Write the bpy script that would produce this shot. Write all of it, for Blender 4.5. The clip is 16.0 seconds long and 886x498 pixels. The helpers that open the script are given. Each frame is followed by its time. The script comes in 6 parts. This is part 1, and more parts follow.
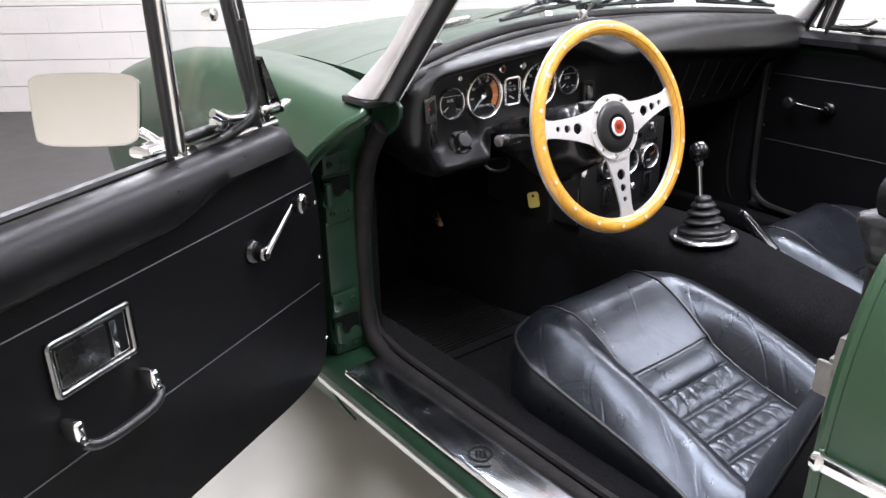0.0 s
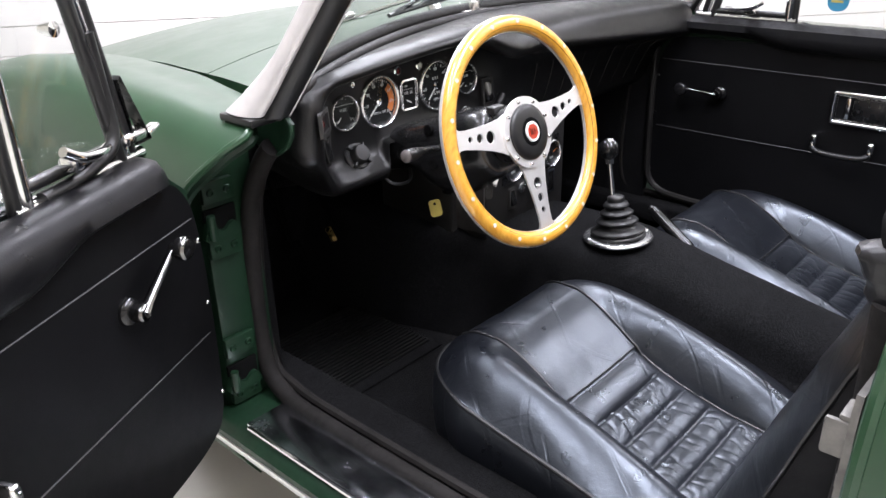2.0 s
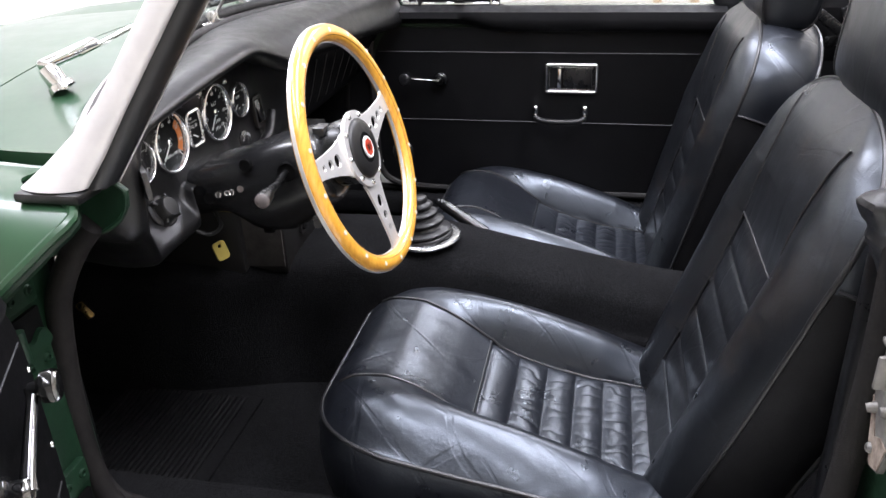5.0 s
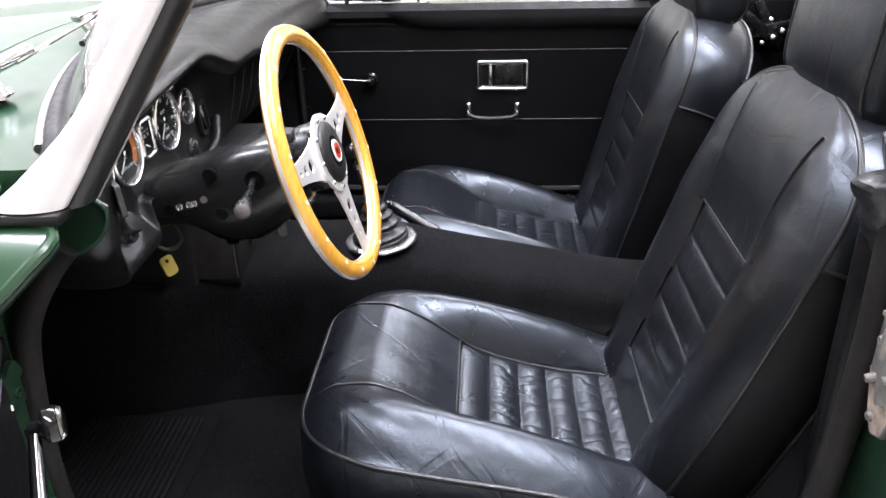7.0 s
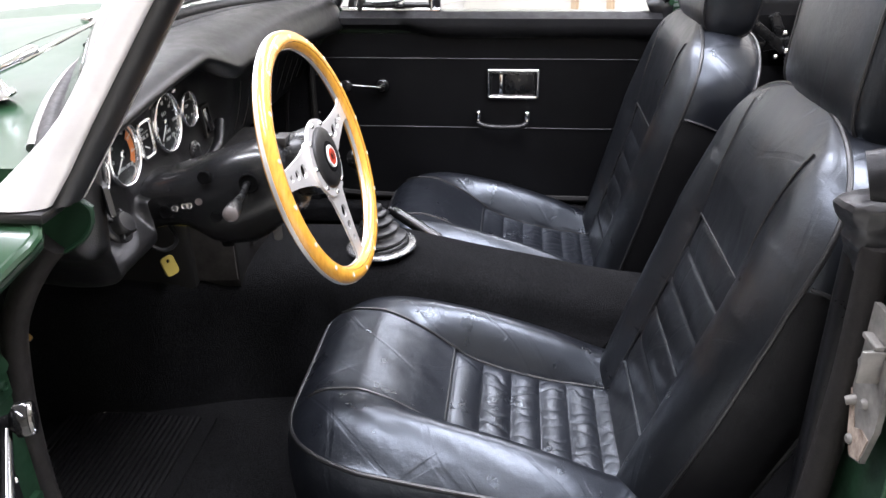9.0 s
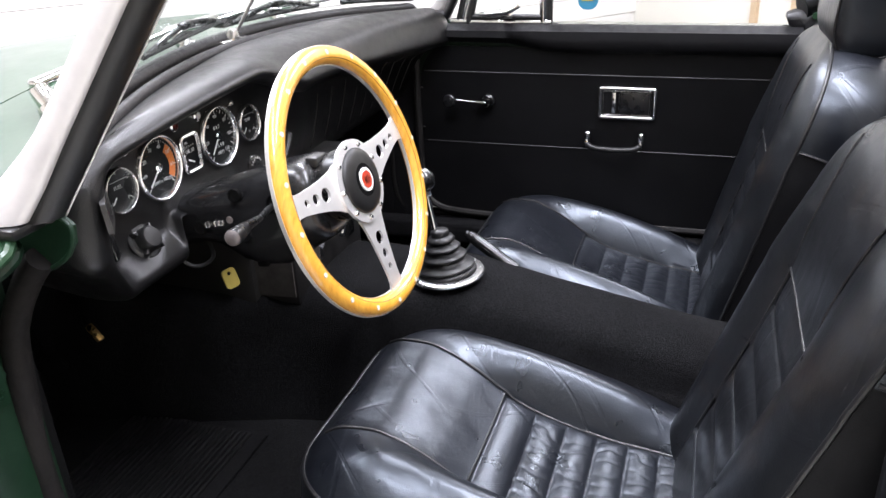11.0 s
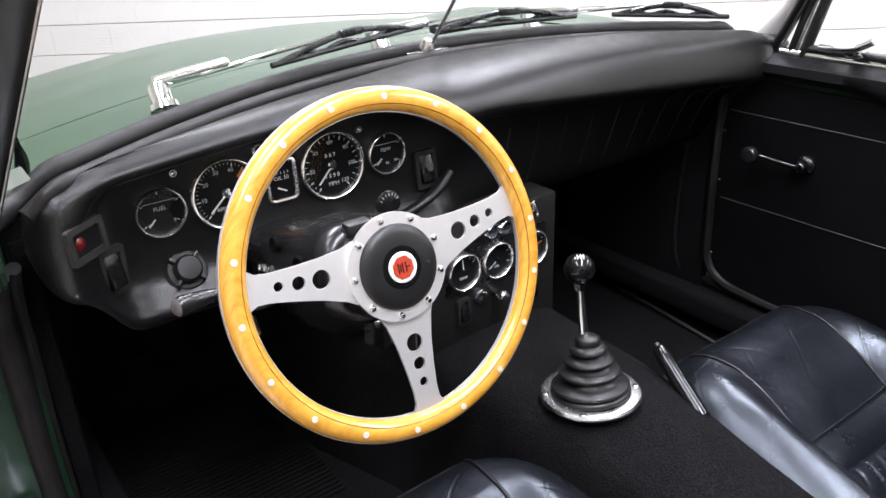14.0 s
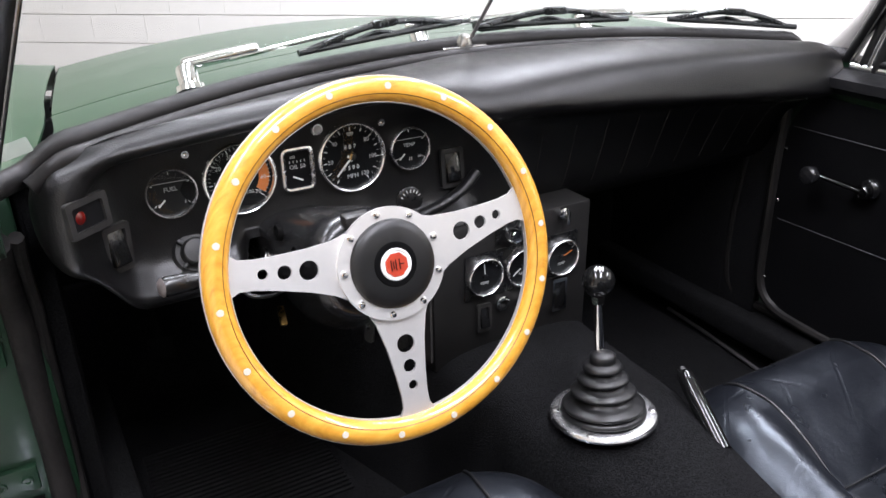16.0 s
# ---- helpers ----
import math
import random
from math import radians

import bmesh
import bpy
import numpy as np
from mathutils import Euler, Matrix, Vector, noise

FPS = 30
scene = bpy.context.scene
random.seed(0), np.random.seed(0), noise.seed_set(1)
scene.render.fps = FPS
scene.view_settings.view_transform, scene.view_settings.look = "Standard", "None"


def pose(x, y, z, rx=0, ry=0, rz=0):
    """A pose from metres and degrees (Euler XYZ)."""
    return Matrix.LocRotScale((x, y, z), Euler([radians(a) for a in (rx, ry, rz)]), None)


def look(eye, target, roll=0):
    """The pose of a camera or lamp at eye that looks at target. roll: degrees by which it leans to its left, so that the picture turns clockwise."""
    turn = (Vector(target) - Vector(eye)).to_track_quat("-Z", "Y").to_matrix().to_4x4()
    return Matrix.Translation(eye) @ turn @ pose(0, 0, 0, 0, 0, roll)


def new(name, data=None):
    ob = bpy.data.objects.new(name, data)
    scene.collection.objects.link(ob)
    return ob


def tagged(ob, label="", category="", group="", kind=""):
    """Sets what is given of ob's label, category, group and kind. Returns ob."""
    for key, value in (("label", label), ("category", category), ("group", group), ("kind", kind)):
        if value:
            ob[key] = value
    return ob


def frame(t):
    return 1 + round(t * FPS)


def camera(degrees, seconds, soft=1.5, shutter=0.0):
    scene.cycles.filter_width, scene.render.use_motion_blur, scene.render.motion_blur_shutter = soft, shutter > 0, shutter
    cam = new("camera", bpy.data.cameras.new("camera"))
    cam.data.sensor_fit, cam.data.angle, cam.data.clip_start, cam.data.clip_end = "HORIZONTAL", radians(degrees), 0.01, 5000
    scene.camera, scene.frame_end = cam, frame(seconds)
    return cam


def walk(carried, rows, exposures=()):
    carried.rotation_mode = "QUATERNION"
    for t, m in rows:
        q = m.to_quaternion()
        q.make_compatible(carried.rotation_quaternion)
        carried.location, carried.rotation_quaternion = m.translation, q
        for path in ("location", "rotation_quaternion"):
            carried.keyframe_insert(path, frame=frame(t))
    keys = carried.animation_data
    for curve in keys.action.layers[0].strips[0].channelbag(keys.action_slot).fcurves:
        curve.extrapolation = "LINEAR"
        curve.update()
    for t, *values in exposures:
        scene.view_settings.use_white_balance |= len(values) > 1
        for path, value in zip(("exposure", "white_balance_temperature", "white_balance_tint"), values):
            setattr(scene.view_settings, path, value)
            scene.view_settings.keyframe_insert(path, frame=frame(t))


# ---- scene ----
cam = camera(58.8, 16.0)
PATH = [
    (0, (-1.3867, -0.8796, 1.0607), (-0.2609, 0.5793, 0.2832), -1.03),
    (0.5, (-1.3668, -0.8214, 1.0649), (-0.1891, 0.5861, 0.2698), -1.08),
    (1, (-1.3379, -0.7803, 1.0669), (-0.1154, 0.5800, 0.2573), -1.43),
    (1.5, (-1.3188, -0.7533, 1.0653), (-0.0484, 0.5585, 0.2497), -1.59),
    (2, (-1.3210, -0.7161, 1.0708), (0.0256, 0.5101, 0.2442), -1.34),
    (2.5, (-1.3412, -0.6627, 1.0803), (0.0983, 0.4433, 0.2409), -0.48),
    (3, (-1.3743, -0.5976, 1.0811), (0.1716, 0.3580, 0.2461), 0.15),
    (3.5, (-1.3973, -0.5387, 1.0764), (0.2320, 0.2774, 0.2522), 0.15),
    (4, (-1.4032, -0.4698, 1.0726), (0.2928, 0.1960, 0.2478), -0.46),
    (4.5, (-1.3903, -0.3987, 1.0742), (0.3478, 0.1215, 0.2325), -1.29),
    (5, (-1.3826, -0.3353, 1.0839), (0.3783, 0.0435, 0.2146), -2.02),
    (5.2, (-1.3797, -0.3071, 1.0879), (0.3881, 0.0124, 0.2087), -1.83),
    (7.5, (-1.3857, -0.2112, 1.0841), (0.4101, -0.1147, 0.2090), -1.16),
    (8, (-1.3867, -0.2151, 1.0872), (0.4107, -0.1195, 0.2154), -0.57),
    (10.3, (-1.3194, -0.3675, 1.0795), (0.4462, 0.0495, 0.2376), -2.02),
    (10.5, (-1.2984, -0.3846, 1.0765), (0.4566, 0.0817, 0.2384), -2.11),
    (11, (-1.2372, -0.4268, 1.0724), (0.4793, 0.1728, 0.2395), -2.57),
    (11.5, (-1.1463, -0.4666, 1.0769), (0.4899, 0.3081, 0.2268), -2.73),
    (12, (-1.0410, -0.5050, 1.0686), (0.4857, 0.4698, 0.2206), -3.44),
    (12.5, (-0.9392, -0.5367, 1.0759), (0.4593, 0.6030, 0.2126), -3.08),
    (13, (-0.8382, -0.5687, 1.0783), (0.4303, 0.7154, 0.2166), -3.06),
    (13.5, (-0.7710, -0.5770, 1.0700), (0.4171, 0.7906, 0.2225), -2.43),
    (14, (-0.7020, -0.6158, 1.0759), (0.3557, 0.8569, 0.2318), -2.33),
    (14.5, (-0.6559, -0.6330, 1.0695), (0.3076, 0.9080, 0.2348), -2.02),
    (15, (-0.6267, -0.6384, 1.0603), (0.2785, 0.9420, 0.2339), -1.48),
    (15.5, (-0.6166, -0.6395, 1.0586), (0.2710, 0.9483, 0.2272), -0.99),
    (16, (-0.6165, -0.6367, 1.0535), (0.2778, 0.9501, 0.2274), -0.89),
]
walk(cam, [(t, look(eye, target, roll)) for t, eye, target, roll in PATH],
     exposures=[(0.0, -0.08), (2.0, 0.0), (4.0, 0.08), (5.0, 0.13), (7.5, 0.30), (11.0, 0.24), (12.0, 0.13), (13.5, 0.0), (14.5, -0.09), (16.0, -0.09)])

# ---- world, lamps ----
GROUND = -0.10
world = bpy.data.worlds.new("world")
scene.world = world
world.use_nodes = True
world.node_tree.nodes["Background"].inputs[0].default_value = (0.9, 0.95, 1.0, 1)
world.node_tree.nodes["Background"].inputs[1].default_value = 0.3
ROOM = math.radians(-38)            # the room stands turned against the car
LAMP_Z = 3.3


def room_to_world(a, b, z):
    """a along the block wall to the right, b towards the block wall."""
    c, s = math.cos(ROOM), math.sin(ROOM)
    return Vector((a * c - b * s, a * s + b * c, z))


def area_lamp(a, b, sx, sy, watts):
    d = bpy.data.lights.new("tube_light", "AREA")
    d.shape, d.size, d.size_y, d.energy, d.color = "RECTANGLE", sx, sy, watts, (0.915, 0.915, 1.04)
    o = new("tube_light", d)
    o.matrix_world = Matrix.Translation(room_to_world(a, b, LAMP_Z)) @ pose(0, 0, 0, 0, 0, math.degrees(ROOM))
    return o


for a, b, w in ((-1.2, -1.2, 105), (-1.2, 1.9, 125), (0.6, -1.2, 165), (0.6, 1.9, 155), (3.2, 0.6, 160)):
    area_lamp(a, b, 0.35, 2.4, w)

# ---- materials ----


def ramp(nt, fac, stops):
    r = nt.nodes.new("ShaderNodeValToRGB")
    r.color_ramp.elements[0].position, r.color_ramp.elements[1].position = stops[0][0], stops[-1][0]
    r.color_ramp.elements[0].color, r.color_ramp.elements[1].color = (*stops[0][1], 1), (*stops[-1][1], 1)
    for p, c in stops[1:-1]:
        r.color_ramp.elements.new(p).color = (*c, 1)
    nt.links.new(fac, r.inputs[0])
    return r.outputs[0]


def noise_tex(nt, scale, detail=4.0, rough=0.6, vec=None):
    n = nt.nodes.new("ShaderNodeTexNoise")
    n.inputs["Scale"].default_value, n.inputs["Detail"].default_value, n.inputs["Roughness"].default_value = scale, detail, rough
    nt.links.new(vec or coords(nt), n.inputs["Vector"])
    return n.outputs[0]


def coords(nt):
    return nt.nodes.new("ShaderNodeTexCoord").outputs["Object"]


def stretched(nt, scale):
    m = nt.nodes.new("ShaderNodeMapping")
    m.inputs["Scale"].default_value = scale
    nt.links.new(coords(nt), m.inputs["Vector"])
    return m.outputs[0]


def bump(nt, height, strength, dist, under=None):
    b = nt.nodes.new("ShaderNodeBump")
    b.inputs["Strength"].default_value, b.inputs["Distance"].default_value = strength, dist
    nt.links.new(height, b.inputs["Height"])
    if under:
        nt.links.new(under, b.inputs["Normal"])
    return b.outputs[0]


def material(name, color, rough=0.5, metal=0.0, vary=0.15, vary_scale=9.0, grain=0.0, grain_scale=900.0, grain_dist=0.0004,
             big=0.0, big_scale=18.0, big_dist=0.004, coat=0.0, coat_rough=0.04, rough_vary=0.12, spec=0.5, color2=None):
    """Colour in two scales of variation, roughness variation, fine grain and large relief."""
    m = bpy.data.materials.new(name)
    m.use_nodes = True
    nt = m.node_tree
    p = nt.nodes["Principled BSDF"]
    c1 = tuple(max(0, c * (1 - vary)) for c in color)
    c2 = color2 or tuple(min(1, c * (1 + vary)) for c in color)
    nt.links.new(ramp(nt, noise_tex(nt, vary_scale, 6), ((0.3, c1), (0.7, c2))), p.inputs["Base Color"])
    r = rough
    nt.links.new(ramp(nt, noise_tex(nt, vary_scale * 4.3, 5, 0.7), ((0.3, (max(0.02, r - rough_vary),) * 3), (0.7, (min(1, r + rough_vary),) * 3))), p.inputs["Roughness"])
    p.inputs["Metallic"].default_value = metal
    p.inputs["Specular IOR Level"].default_value = spec
    p.inputs["Coat Weight"].default_value = coat
    p.inputs["Coat Roughness"].default_value = coat_rough
    normal = None
    if big:
        normal = bump(nt, noise_tex(nt, big_scale, 3, 0.5), big, big_dist)
    if grain:
        v = nt.nodes.new("ShaderNodeTexVoronoi")
        v.inputs["Scale"].default_value = grain_scale
        nt.links.new(coords(nt), v.inputs["Vector"])
        normal = bump(nt, v.outputs["Distance"], grain, grain_dist, normal)
    if normal:
        nt.links.new(normal, p.inputs["Normal"])
    return m


def wood_material():
    m = bpy.data.materials.new("varnished_wood")
    m.use_nodes = True
    nt = m.node_tree
    p = nt.nodes["Principled BSDF"]
    n = noise_tex(nt, 5, 7, 0.62, stretched(nt, (9, 60, 9)))
    nt.links.new(ramp(nt, n, ((0.22, (0.42, 0.165, 0.020)), (0.42, (0.64, 0.30, 0.035)), (0.60, (0.71, 0.36, 0.050)), (0.8, (0.80, 0.45, 0.085)))), p.inputs["Base Color"])
    p.inputs["Roughness"].default_value = 0.28
    p.inputs["Coat Weight"].default_value = 0.8
    p.inputs["Coat Roughness"].default_value = 0.08
    return m


def leather_material(name, base, rough, wear=None, crease=0.32, spec=0.6):
    m = bpy.data.materials.new(name)
    m.use_nodes = True
    nt = m.node_tree
    p = nt.nodes["Principled BSDF"]
    worn = ramp(nt, noise_tex(nt, 6, 6, 0.65), ((0.35, base), (0.72, tuple(c * 1.6 for c in base))))
    if wear:
        # old leather rubbed brown in patches
        mix = nt.nodes.new("ShaderNodeMixRGB")
        nt.links.new(ramp(nt, noise_tex(nt, 5.5, 5, 0.6), ((0.56, (0, 0, 0)), (0.84, (1, 1, 1)))), mix.inputs[0])
        nt.links.new(worn, mix.inputs[1])
        mix.inputs[2].default_value = (*wear, 1)
        worn = mix.outputs[0]
    nt.links.new(worn, p.inputs["Base Color"])
    nt.links.new(ramp(nt, noise_tex(nt, 17, 6, 0.6), ((0.3, (rough - 0.04,) * 3), (0.72, (rough + 0.07,) * 3))), p.inputs["Roughness"])
    p.inputs["Specular IOR Level"].default_value = spec
    p.inputs["Specular Tint"].default_value = (0.80, 0.89, 1.0, 1)
    # long fine creases in three directions, broken up by a mask
    under = None
    for k, (turn, scale, dist) in enumerate(((0.75, 3.4, 3.0), (-0.6, 2.7, 4.0), (1.5, 2.2, 5.0))):
        mp = nt.nodes.new("ShaderNodeMapping")
        mp.inputs["Rotation"].default_value = (0.3 * k, 0.25, turn)
        mp.inputs["Location"].default_value = (1.7 * k, 0.4, 0.9 * k)
        nt.links.new(coords(nt), mp.inputs["Vector"])
        w = nt.nodes.new("ShaderNodeTexWave")
        w.inputs["Scale"].default_value = scale
        w.inputs["Distortion"].default_value = dist
        w.inputs["Detail"].default_value = 1.0
        w.inputs["Detail Scale"].default_value = 1.3
        nt.links.new(mp.outputs[0], w.inputs["Vector"])
        line = ramp(nt, w.outputs["Fac"], ((0.0, (0, 0, 0)), (0.010, (1, 1, 1))))
        mask = ramp(nt, noise_tex(nt, 7 + 3 * k, 2, 0.5), ((0.40, (1, 1, 1)), (0.64, (0, 0, 0))))
        mx = nt.nodes.new("ShaderNodeMath")
        mx.operation = "MAXIMUM"
        nt.links.new(line, mx.inputs[0])
        nt.links.new(mask, mx.inputs[1])
        under = bump(nt, mx.outputs[0], crease, 0.0012, under)
    under = bump(nt, noise_tex(nt, 30, 5, 0.6), 0.28, 0.004, under)
    v = nt.nodes.new("ShaderNodeTexVoronoi")
    v.inputs["Scale"].default_value = 650
    nt.links.new(coords(nt), v.inputs["Vector"])
    nt.links.new(bump(nt, v.outputs["Distance"], 0.22, 0.0004, under), p.inputs["Normal"])
    return m


def carpet_material():
    m = bpy.data.materials.new("black_carpet")
    m.use_nodes = True
    nt = m.node_tree
    p = nt.nodes["Principled BSDF"]
    fine = noise_tex(nt, 330, 4, 0.75)
    patch = noise_tex(nt, 11, 5, 0.65)
    mix = nt.nodes.new("ShaderNodeMixRGB")
    mix.blend_type = "MULTIPLY"
    mix.inputs[0].default_value = 1
    nt.links.new(ramp(nt, fine, ((0.36, (0.0016, 0.0016, 0.0018)), (0.68, (0.0155, 0.0155, 0.0165)))), mix.inputs[1])
    nt.links.new(ramp(nt, patch, ((0.3, (0.65, 0.65, 0.65)), (0.7, (1.15, 1.15, 1.15)))), mix.inputs[2])
    nt.links.new(mix.outputs[0], p.inputs["Base Color"])
    p.inputs["Roughness"].default_value = 1.0
    p.inputs["Specular IOR Level"].default_value = 0.05
    p.inputs["Sheen Weight"].default_value = 0.01
    p.inputs["Sheen Roughness"].default_value = 0.6
    n1 = bump(nt, patch, 0.25, 0.006)
    nt.links.new(bump(nt, fine, 1.0, 0.005, n1), p.inputs["Normal"])
    return m


def tread_material():
    """Polished plate with a haze of scratches."""
    m = bpy.data.materials.new("polished_tread_plate")
    m.use_nodes = True
    nt = m.node_tree
    p = nt.nodes["Principled BSDF"]
    p.inputs["Metallic"].default_value = 1.0
    nt.links.new(ramp(nt, noise_tex(nt, 9, 5, 0.6), ((0.3, (0.66, 0.69, 0.76)), (0.7, (0.80, 0.82, 0.86)))), p.inputs["Base Color"])
    s1 = nt.nodes.new("ShaderNodeTexNoise")
    s1.inputs["Scale"].default_value = 40
    s1.inputs["Detail"].default_value = 6
    nt.links.new(stretched(nt, (9, 1, 1)), s1.inputs["Vector"])
    nt.links.new(ramp(nt, noise_tex(nt, 14, 7, 0.7), ((0.38, (0.15,) * 3), (0.60, (0.21,) * 3), (0.74, (0.40,) * 3))), p.inputs["Roughness"])
    n1 = bump(nt, s1.outputs["Fac"], 0.06, 0.0006)
    nt.links.new(bump(nt, noise_tex(nt, 6, 2, 0.5), 0.10, 0.004, n1), p.inputs["Normal"])
    return m


def glass_material(name, tint=(1, 1, 1)):
    m = bpy.data.materials.new(name)
    m.use_nodes = True
    nt = m.node_tree
    nt.nodes.remove(nt.nodes["Principled BSDF"])
    out = nt.nodes["Material Output"]
    tr, gl, mix = nt.nodes.new("ShaderNodeBsdfTransparent"), nt.nodes.new("ShaderNodeBsdfGlossy"), nt.nodes.new("ShaderNodeMixShader")
    tr.inputs[0].default_value = (*tint, 1)
    gl.inputs["Roughness"].default_value = 0.02
    lw = nt.nodes.new("ShaderNodeLayerWeight")
    lw.inputs[0].default_value = 0.5
    po = nt.nodes.new("ShaderNodeMath")
    po.operation = "POWER"
    nt.links.new(lw.outputs["Facing"], po.inputs[0])
    po.inputs[1].default_value = 5.0
    mu = nt.nodes.new("ShaderNodeMath")
    mu.operation = "MULTIPLY_ADD"
    nt.links.new(po.outputs[0], mu.inputs[0])
    mu.inputs[1].default_value, mu.inputs[2].default_value = 0.85, 0.03
    nt.links.new(mu.outputs[0], mix.inputs[0])
    nt.links.new(tr.outputs[0], mix.inputs[1])
    nt.links.new(gl.outputs[0], mix.inputs[2])
    nt.links.new(mix.outputs[0], out.inputs[0])
    return m


LEATHER = leather_material("black_leather", (0.0050, 0.0056, 0.0072), 0.295, crease=0.33, spec=0.70)
LEATHER_OLD = leather_material("worn_back_leather", (0.0046, 0.0049, 0.0056), 0.31, (0.021, 0.014, 0.009), 0.26, 0.64)
BEZEL = material("bright_bezel", (0.92, 0.92, 0.92), 0.24, 1.0, vary=0.04, rough_vary=0.05)
SWITCHGREY = material("scuffed_switch_plastic", (0.020, 0.019, 0.018), 0.42, vary=0.3, vary_scale=60)
GAP = material("dark_gap", (0.004, 0.004, 0.004), 0.9, vary=0.3, spec=0.05)
DUSTY = material("dusty_plastic", (0.10, 0.085, 0.08), 0.6, vary=0.3, vary_scale=60)
STICKERPALE = material("pale_sticker_print", (0.70, 0.55, 0.32), 0.6, vary=0.1)
SATIN = material("satin_black_plastic", (0.010, 0.010, 0.0105), 0.24, vary=0.2, vary_scale=8, rough_vary=0.04, big=0.06, big_scale=9, big_dist=0.006)
DULLVINYL = material("dull_door_vinyl", (0.0050, 0.0050, 0.0055), 0.60, spec=0.16, vary=0.25, grain=0.3, grain_scale=520, big=0.14, big_scale=16)
RIVET = material("pale_rivet", (0.56, 0.52, 0.44), 0.45, vary=0.08)
MATRUBBER = material("dull_mat_rubber", (0.004, 0.004, 0.004), 0.6, vary=0.2, spec=0.25)
TRIMBOARD = material("scuffed_trim_board", (0.040, 0.037, 0.035), 0.55, vary=0.4, vary_scale=30, big=0.2, big_scale=40, spec=0.3)
ZINC = material("dull_zinc", (0.17, 0.163, 0.150), 0.5, 0.4, vary=0.35, vary_scale=40, big=0.1, big_scale=90)
DARKRUST = material("dark_rust", (0.022, 0.010, 0.005), 0.85, vary=0.6, vary_scale=70)
# chrome with a low base colour, so that its room reflections stay dark
WINDER = material("darkened_chrome", (0.20, 0.197, 0.193), 0.14, 1.0, vary=0.15, vary_scale=40)
WELT = material("black_welt", (0.009, 0.009, 0.0095), 0.40, vary=0.3, vary_scale=30)
FLAPVINYL = material("crumpled_black_vinyl", (0.008, 0.008, 0.009), 0.42, vary=0.3, vary_scale=14, grain=0.5, grain_scale=55, grain_dist=0.004)
VINYL = material("dash_vinyl", (0.0044, 0.0043, 0.0044), 0.37, spec=0.38, vary=0.3, grain=0.35, grain_scale=520, grain_dist=0.0005, big=0.12, big_scale=22, rough_vary=0.08)
CARD = material("door_card_vinyl", (0.0042, 0.0042, 0.0046), 0.44, spec=0.13, vary=0.2, grain=0.3, grain_scale=800, big=0.10, big_scale=14, rough_vary=0.06)
PADVINYL = material("padded_vinyl", (0.0045, 0.0045, 0.0050), 0.38, spec=0.19, vary=0.25, grain=0.3, grain_scale=520, big=0.16, big_scale=16)
PANEL = material("gauge_panel_crackle", (0.011, 0.0105, 0.010), 0.50, spec=0.35, vary=0.2, grain=0.3, grain_scale=1300, rough_vary=0.06)
CARPET = carpet_material()
RUBBER = material("black_rubber", (0.008, 0.008, 0.008), 0.40, vary=0.25, grain=0.08)
FURSEAL = material("cloth_faced_door_seal", (0.0095, 0.0084, 0.0077), 0.75, spec=0.2, vary=0.35, vary_scale=22, grain=0.5, grain_scale=700, big=0.15, big_scale=60)
BINDING = material("grey_carpet_binding", (0.045, 0.044, 0.043), 0.6, vary=0.3, vary_scale=40)
SEAL = material("door_seal_rubber", (0.0105, 0.0095, 0.009), 0.52, spec=0.35, vary=0.35, vary_scale=22, big=0.1, big_scale=60)
PLASTIC = material("black_plastic", (0.006, 0.006, 0.006), 0.28, vary=0.2, rough_vary=0.08)
BAKELITE = material("gloss_black", (0.006, 0.006, 0.006), 0.07, vary=0.1, rough_vary=0.03)
CHROME = material("chrome", (0.80, 0.80, 0.80), 0.09, 1.0, vary=0.05, rough_vary=0.05)
OLDCHROME = material("pitted_chrome", (0.62, 0.61, 0.60), 0.20, 1.0, vary=0.2, vary_scale=60, big=0.1, big_scale=150, big_dist=0.001)
TREAD = tread_material()
ALU = material("brushed_aluminium", (0.80, 0.79, 0.775), 0.40, 0.75, vary=0.04, vary_scale=40, rough_vary=0.04)
CAST = material("satin_post_alloy", (0.66, 0.635, 0.62), 0.40, 0.35, vary=0.10, vary_scale=16)
STEEL = material("bare_steel", (0.45, 0.44, 0.43), 0.35, 1.0, vary=0.25, vary_scale=80)
RUST = material("rusty_plate", (0.16, 0.085, 0.05), 0.75, 0.2, vary=0.6, vary_scale=45, color2=(0.42, 0.36, 0.30), big=0.3, big_scale=120)
BRASS = material("brass_pedal_edge", (0.62, 0.42, 0.16), 0.3, 1.0, vary=0.2)
GREEN = material("green_paint", (0.018, 0.052, 0.0235), 0.36, 0.0, vary=0.06, vary_scale=3, coat=0.24, coat_rough=0.10, rough_vary=0.03, spec=0.38)
# the body green again, darkened for the shade in the door openings
GREEN_SHADED = material("shaded_green_paint", (0.0056, 0.0225, 0.0100), 0.48, 0.0, vary=0.25, vary_scale=14, coat=0.08, spec=0.35, big=0.04, big_scale=40)
WOOD = wood_material()
DARKLINE = material("inlay_line", (0.10, 0.035, 0.006), 0.35, vary=0.3)
RED = material("red_enamel", (0.42, 0.045, 0.02), 0.30, vary=0.12)
REDLENS = material("red_lens", (0.085, 0.005, 0.004), 0.12, vary=0.1)
AMBER = material("orange_band", (0.55, 0.16, 0.03), 0.5, vary=0.1)
WHITE = material("white_print", (0.75, 0.75, 0.72), 0.5, vary=0.05)
